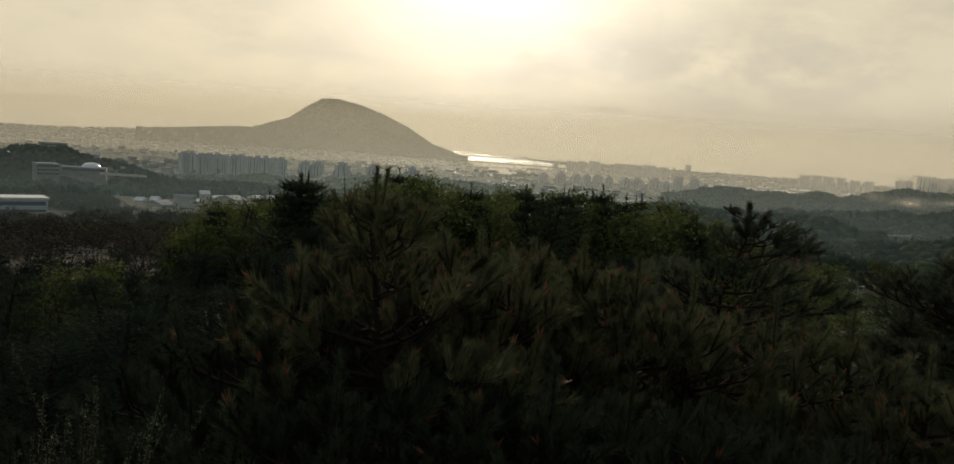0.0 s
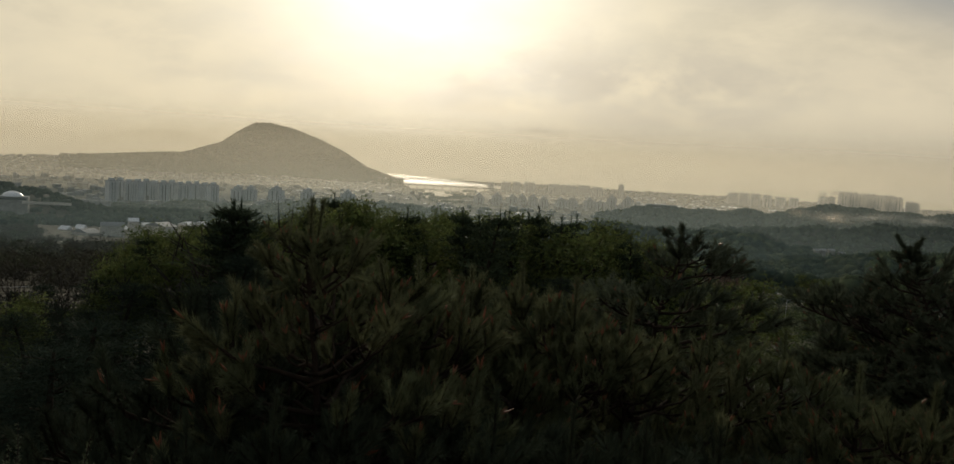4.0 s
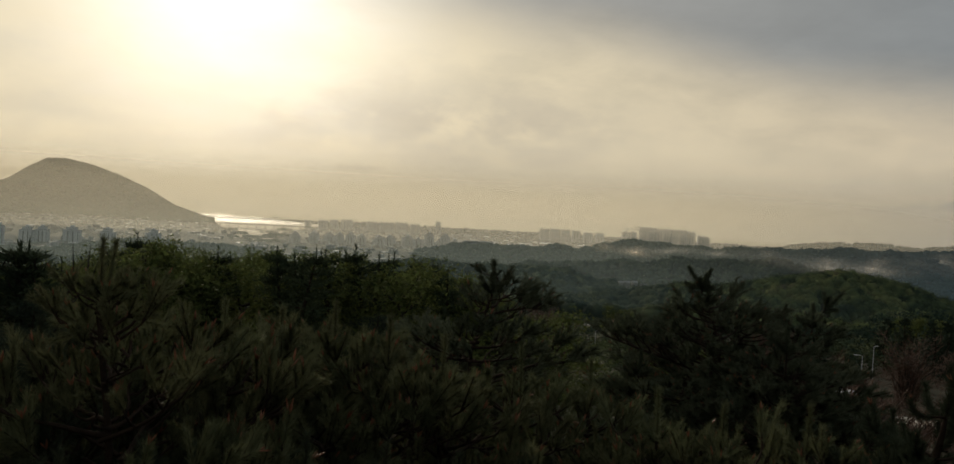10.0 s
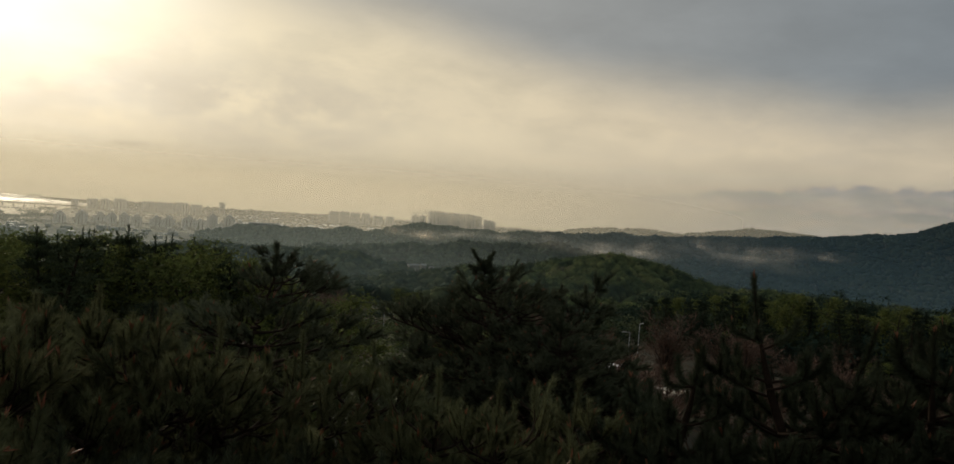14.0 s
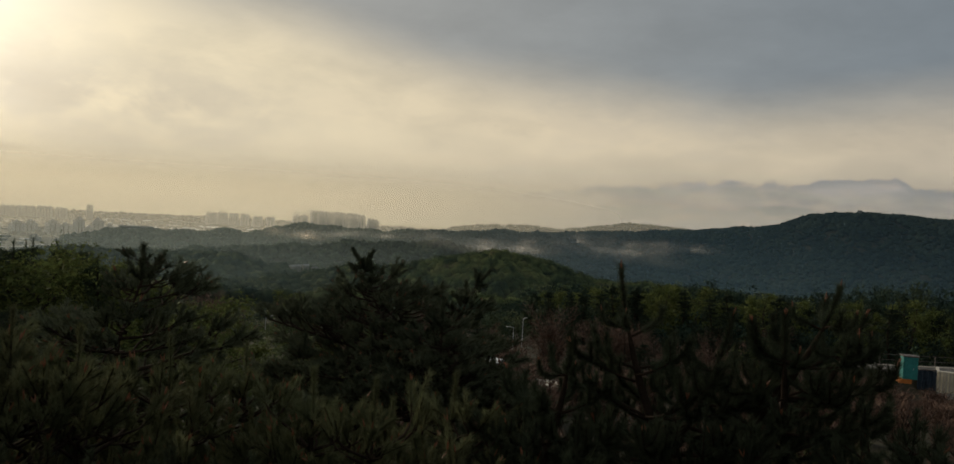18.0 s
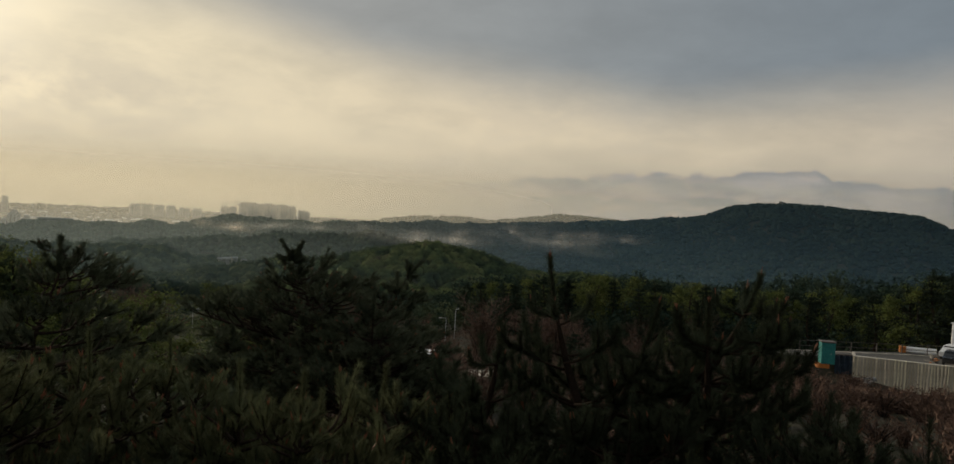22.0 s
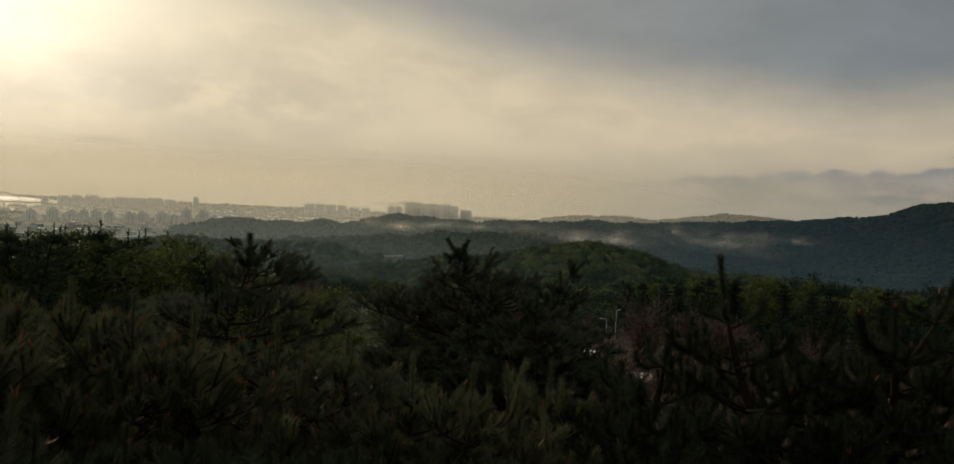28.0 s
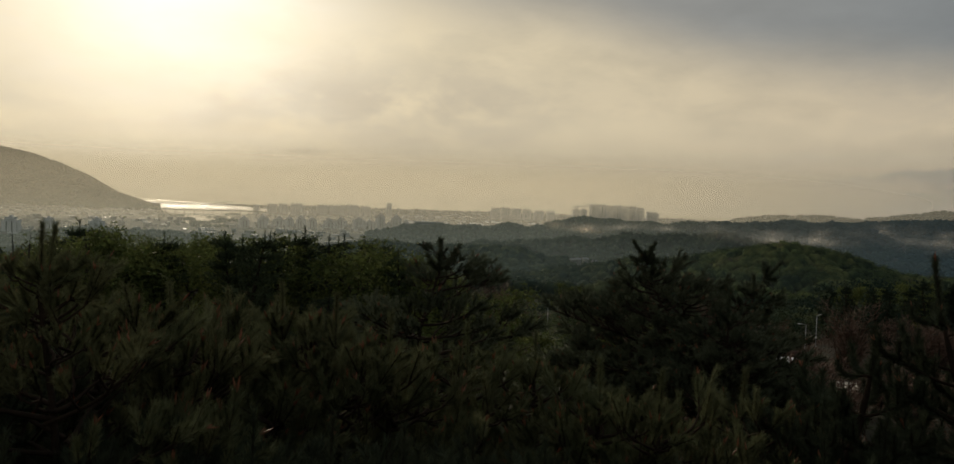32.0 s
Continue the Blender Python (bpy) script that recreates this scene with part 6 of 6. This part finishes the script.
def tarpaulin():
    """A crumpled sheet added over the end of the wall, blue for the shade there."""
    root = tagged(new("tarpaulin"), "dull blue sheet added for the shaded end of the wall", "tarpaulin")
    a, b = at(65.7, 93.7), at(66.7, 94.3)
    root.location = (a.x, a.y, LOT - 1.3)
    d = b - a
    root.rotation_euler.z = math.atan2(d.y, d.x)
    bm = bmesh.new()
    rnd = random.Random(4)
    rows = [[bm.verts.new((d.length * i / 10, 0.10 * math.sin(i * 1.9 + j * 0.4) + rnd.uniform(-0.04, 0.04), 1.9 * j / 6 - 0.05 * (i % 3))) for i in range(11)] for j in range(7)]
    for j in range(6):
        for i in range(10):
            bm.faces.new((rows[j][i], rows[j][i + 1], rows[j + 1][i + 1], rows[j + 1][i]))
    bmesh.ops.solidify(bm, geom=bm.faces[:], thickness=0.03)
    part("sheet", bm, BLUE, root)
    part("weight", boxes((0.1, -0.15, 1.85, d.length - 0.1, 0.15, 1.98), bevel=0.03), OLD_STEEL, root)


tarpaulin()


def lot_surface():
    bm = bmesh.new()
    pts = [at(61.4, 93.4, LOT + 0.14), at(65.7, 94.9, LOT + 0.14), at(79, 97.9, LOT + 0.14), at(92, 102, LOT + 0.14), at(90, 126, LOT + 0.14), at(72, 109, LOT + 0.14), at(63.7, 97.5, LOT + 0.14)]
    bm.faces.new([bm.verts.new(p) for p in pts])
    ext = bmesh.ops.extrude_face_region(bm, geom=bm.faces[:])
    bmesh.ops.translate(bm, vec=(0, 0, -0.18), verts=[v for v in ext["geom"] if isinstance(v, bmesh.types.BMVert)])
    bmesh.ops.recalc_face_normals(bm, faces=bm.faces[:])
    tagged(part("pavement", bm, PAVING), "grey levelled lot with patches of wet asphalt", "lot", kind="structure")


lot_surface()


def railing():
    root = tagged(new("railing"), "thin grey pipe railing along the far side of the lot", "fence")
    a, b = at(63.6, 97.2), at(80, 118)
    root.location = (a.x, a.y, LOT + 0.14)
    d = b - a
    root.rotation_euler.z = math.atan2(d.y, d.x)
    n = 14
    part("kerb", boxes((-4.2, -0.08, -0.1, d.length, 0.08, 0.07)), CONCRETE, root)
    for k in range(n):
        x = d.length * k / (n - 1)
        part("post", boxes((x - 0.035, -0.035, 0, x + 0.035, 0.035, 1.1)), OLD_STEEL, root)
    for z in (0.55, 1.1):
        part("rail", boxes((0, -0.02, z - 0.02, d.length, 0.02, z + 0.02)), OLD_STEEL, root)


railing()


def car(az, d, z, turn, paint, label):
    root = tagged(new("parked_car"), label, "car")
    root.location = at(az, d, z)
    root.rotation_euler.z = radians(-az + turn)
    bm = bmesh.new()
    side = [(-2.2, 0.35), (-2.2, 0.85), (-1.35, 0.98), (-0.75, 1.42), (0.85, 1.44), (1.65, 1.0), (2.2, 0.88), (2.2, 0.35)]
    rows = [[bm.verts.new((x, y * (0.86 if zz > 1.2 else 1.0), zz)) for x, zz in side] for y in (-0.88, 0.88)]
    for i in range(8):
        j = (i + 1) % 8
        bm.faces.new((rows[0][i], rows[0][j], rows[1][j], rows[1][i]))
    bm.faces.new(rows[0][::-1]), bm.faces.new(rows[1])
    bmesh.ops.recalc_face_normals(bm, faces=bm.faces[:])
    bmesh.ops.bevel(bm, geom=bm.edges[:], offset=0.05, segments=2, affect="EDGES")
    part("body", bm, paint, root)
    part("windscreen", boxes((-1.0, -0.66, 1.05, -0.9, 0.66, 1.36)), GLASS, root)
    for y in (-0.86, 0.82):
        part("side_window", boxes((-0.7, y, 1.02, 0.9, y + 0.04, 1.34)), GLASS, root)
    for x in (-1.35, 1.35):
        for y in (-0.8, 0.8):
            bm = bmesh.new()
            bmesh.ops.create_cone(bm, cap_ends=True, segments=18, radius1=0.33, radius2=0.33, depth=0.22, matrix=pose(x, y, 0.33, 90))
            wheel = part("wheel", bm, RUBBER, root)
            bm = bmesh.new()
            bmesh.ops.create_cone(bm, cap_ends=True, segments=14, radius1=0.2, radius2=0.2, depth=0.24, matrix=pose(x, y, 0.33, 90))
            part("rim", bm, STEEL, wheel)


car(72.0, 104.5, LOT + 0.14, 78, WHITE, "white car parked on the lot by the railing")
car(72.1, 99.6, LOT + 0.14, 84, surface("dark grey car paint", (0.012, 0.014, 0.016), (0.022, 0.025, 0.028), 2.0, 0.25, 0.0, 0.6), "dark grey car parked behind the wall's edge")


def street_lamp(az, el, d, high, turn):
    root = tagged(new("street_lamp"), "slim grey street lamp with a short arm", "street lamp", "street lamps by the road")
    p = sight(az, el, d)
    root.location = (p.x, p.y, p.z - high)
    root.rotation_euler.z = radians(turn)
    v, f = tube([(0, 0, 0), (0, 0, high * 0.5), (0, 0, high - 0.15), (0.10, 0, high - 0.03), (0.6, 0, high)], [0.065, 0.052, 0.04, 0.034, 0.03], 8)
    part("pole", mesh_of("pole", v, f, [PLASTER], None, True), None, root)
    part("head", boxes((0.5, -0.09, high - 0.04, 0.95, 0.09, high + 0.04), bevel=0.02), PLASTER, root)
    part("base", boxes((-0.2, -0.2, -1.0, 0.2, 0.2, 0.25)), CONCRETE, root)


street_lamp(24.4, -7.35, 128, 7.5, -20)
street_lamp(40.8, -7.35, 105, 6.0, 160)
street_lamp(41.4, -6.75, 118, 7.0, 20)
hall("roadside_hut", 23.8, 285, 3.0, 2.2, 2.2, 100 + 285 * math.tan(radians(-7.1)) - 2.9, 20, "small hut with a pale flat roof by the road", CONCRETE, WHITE)


def access_road():
    """A strip of pale concrete that follows the slope."""
    rows = [[at(a, r, ground_at(a, r) + 0.12) for r in (61.0, 62.5, 64.0, 65.5, 67.0)] for a in np.linspace(28, 45.5, 24)]
    v = np.array([p[:] for row in rows for p in row])
    v = np.concatenate([v, v - (0, 0, 0.4)])
    f = []
    for i in range(23):
        for j in range(4):
            q = i * 5 + j
            f.append((q, q + 1, q + 6, q + 5)), f.append((q + 120, q + 125, q + 126, q + 121))
        f.append((i * 5, i * 5 + 5, i * 5 + 125, i * 5 + 120)), f.append((i * 5 + 4, i * 5 + 124, i * 5 + 129, i * 5 + 9))
    tagged(part("road", mesh_of("road", v, f, [CONCRETE])), "pale concrete access road behind the pines", "road", kind="structure")


access_road()
for a, turn, paint, label in ((33.9, 60, WHITE, "white car parked behind the pines"), (31.3, 75, STEEL, "silver car parked behind the pines"), (39.7, 80, WHITE, "white car parked by the brown shrubs")):
    car(a, 64, ground_at(a, 64) + 0.14, turn, paint, label)


def rubble(az, d, count, seed):
    root = tagged(new("block_pile"), "pile of grey concrete blocks below the wall", "rubble")
    root.location = at(az, d, ground_at(az, d))
    rnd = random.Random(seed)
    for k in range(count):
        s = rnd.uniform(0.16, 0.42)
        p = part("block", boxes((-s, -s * 0.6, -s * 0.4, s, s * 0.6, s * 0.4), bevel=0.04), ROOF, root)
        p.location = (rnd.uniform(-2, 2), rnd.uniform(-1, 1), 0.12 + rnd.uniform(0, 0.25))
        p.rotation_euler = (rnd.uniform(-0.2, 0.2), rnd.uniform(-0.2, 0.2), rnd.uniform(0, 3))


rubble(67.4, 92.2, 12, 1)


def debris(az, d):
    root = tagged(new("scrap_heap"), "heap of rusty scrap and boards on the lot", "scrap")
    root.location = at(az, d, LOT + 0.14)
    rnd = random.Random(6)
    for k in range(9):
        p = part("board", boxes((-0.5, -0.08, -0.04, 0.5, 0.08, 0.04)), (ORANGE, OLD_STEEL, CONCRETE)[k % 3], root)
        p.location = (rnd.uniform(-0.6, 0.6), rnd.uniform(-0.4, 0.4), 0.1 + 0.07 * k)
        p.rotation_euler = (rnd.uniform(-0.5, 0.5), rnd.uniform(-0.6, 0.6), rnd.uniform(0, 3.1))


debris(71.0, 98.5)


def crate(az, d, size, paint, label):
    root = tagged(new("site_crate"), label, "crate")
    root.location = at(az, d, LOT + 0.14)
    root.rotation_euler.z = radians(-az + 12)
    w, h = size
    part("body", boxes((-w / 2, -w / 2, 0, w / 2, w / 2, h), bevel=0.03), paint, root)
    part("lid", boxes((-w / 2 - 0.04, -w / 2 - 0.04, h, w / 2 + 0.04, w / 2 + 0.04, h + 0.06), bevel=0.01), paint, root)


crate(69.35, 105.0, (0.62, 0.6), ORANGE, "orange plastic crate standing on the lot")


# white pipes stand in for a white van's hood on the lot
def pipes(az, d):
    root = tagged(new("van_hood_stand_in"), "white pipes standing in for the hood of a white van", "pipes")
    root.location = at(az, d, LOT + 0.14)
    root.rotation_euler.z = radians(-az + 8)
    for k in range(5):
        bm = bmesh.new()
        bmesh.ops.create_cone(bm, cap_ends=True, segments=12, radius1=0.16, radius2=0.16, depth=3.0, matrix=pose(0, 0.34 * (k % 3), 0.16 + 0.29 * (k // 3), 0, 90))
        part("pipe", bm, WHITE, root)


pipes(70.35, 105.5)


post = tagged(new("light_post"), "white steel post at the edge of the lot", "post")
post.location = at(71.95, 108.0, LOT + 0.14)
v, f = tube([(0, 0, 0), (0, 0, 1.6), (0, 0, 3.4)], [0.20, 0.19, 0.18], 10)
part("shaft", mesh_of("shaft", v, f, [WHITE], None, True), None, post)
part("cap", boxes((-0.26, -0.26, 3.4, 0.26, 0.26, 3.52), bevel=0.02), WHITE, post)


def guardrail():
    """A white road rail on short posts, seen through the trees of the hollow."""
    root = tagged(new("guardrail"), "white steel guardrail on short posts along the valley road", "guardrail")
    a, b = sight(-25.8, -8.8, 118), sight(-23.5, -8.8, 118)
    root.location = (a.x, a.y, a.z - 0.9)
    d = b - a
    root.rotation_euler.z = math.atan2(d.y, d.x)
    for k in range(9):
        x = d.length * k / 8
        part("post", boxes((x - 0.05, -0.06, -1.2, x + 0.05, 0.06, 0.9), bevel=0.02), STEEL, root)
    for k in range(8):
        part("rail", boxes((d.length * k / 8 + 0.03, -0.12, 0.84, d.length * (k + 1) / 8 - 0.03, -0.06, 0.92), bevel=0.02), STEEL, root)


guardrail()

pavilion = tagged(new("summit_tower"), "small lookout tower on the wooded summit", "tower")
pavilion.location = sight(61.9, 1.42, 1500)
part("shaft", boxes((-2, -2, -14, 2, 2, 3)), TOWN, pavilion)
part("roof", boxes((-3, -3, 3, 3, 3, 4), bevel=0.3), ROOF, pavilion)

# added out of view: deck under the eye, wall behind to shade near trees
deck = tagged(part("floor", boxes((-4.5, -4.0, EYE - 1.75, 4.5, 0.75, EYE - 1.6)), CONCRETE), "plain concrete deck added unseen under the eye", "floor", kind="structure")
tagged(part("wall_south", boxes((-9, -4.3, EYE - 7, 9, -4.0, EYE + 3.6)), surface("dim plaster", (0.14, 0.135, 0.13), (0.22, 0.21, 0.20), 0.5, 0.9)), "plain wall added unseen behind the eye to shade near trees", "wall", kind="structure")
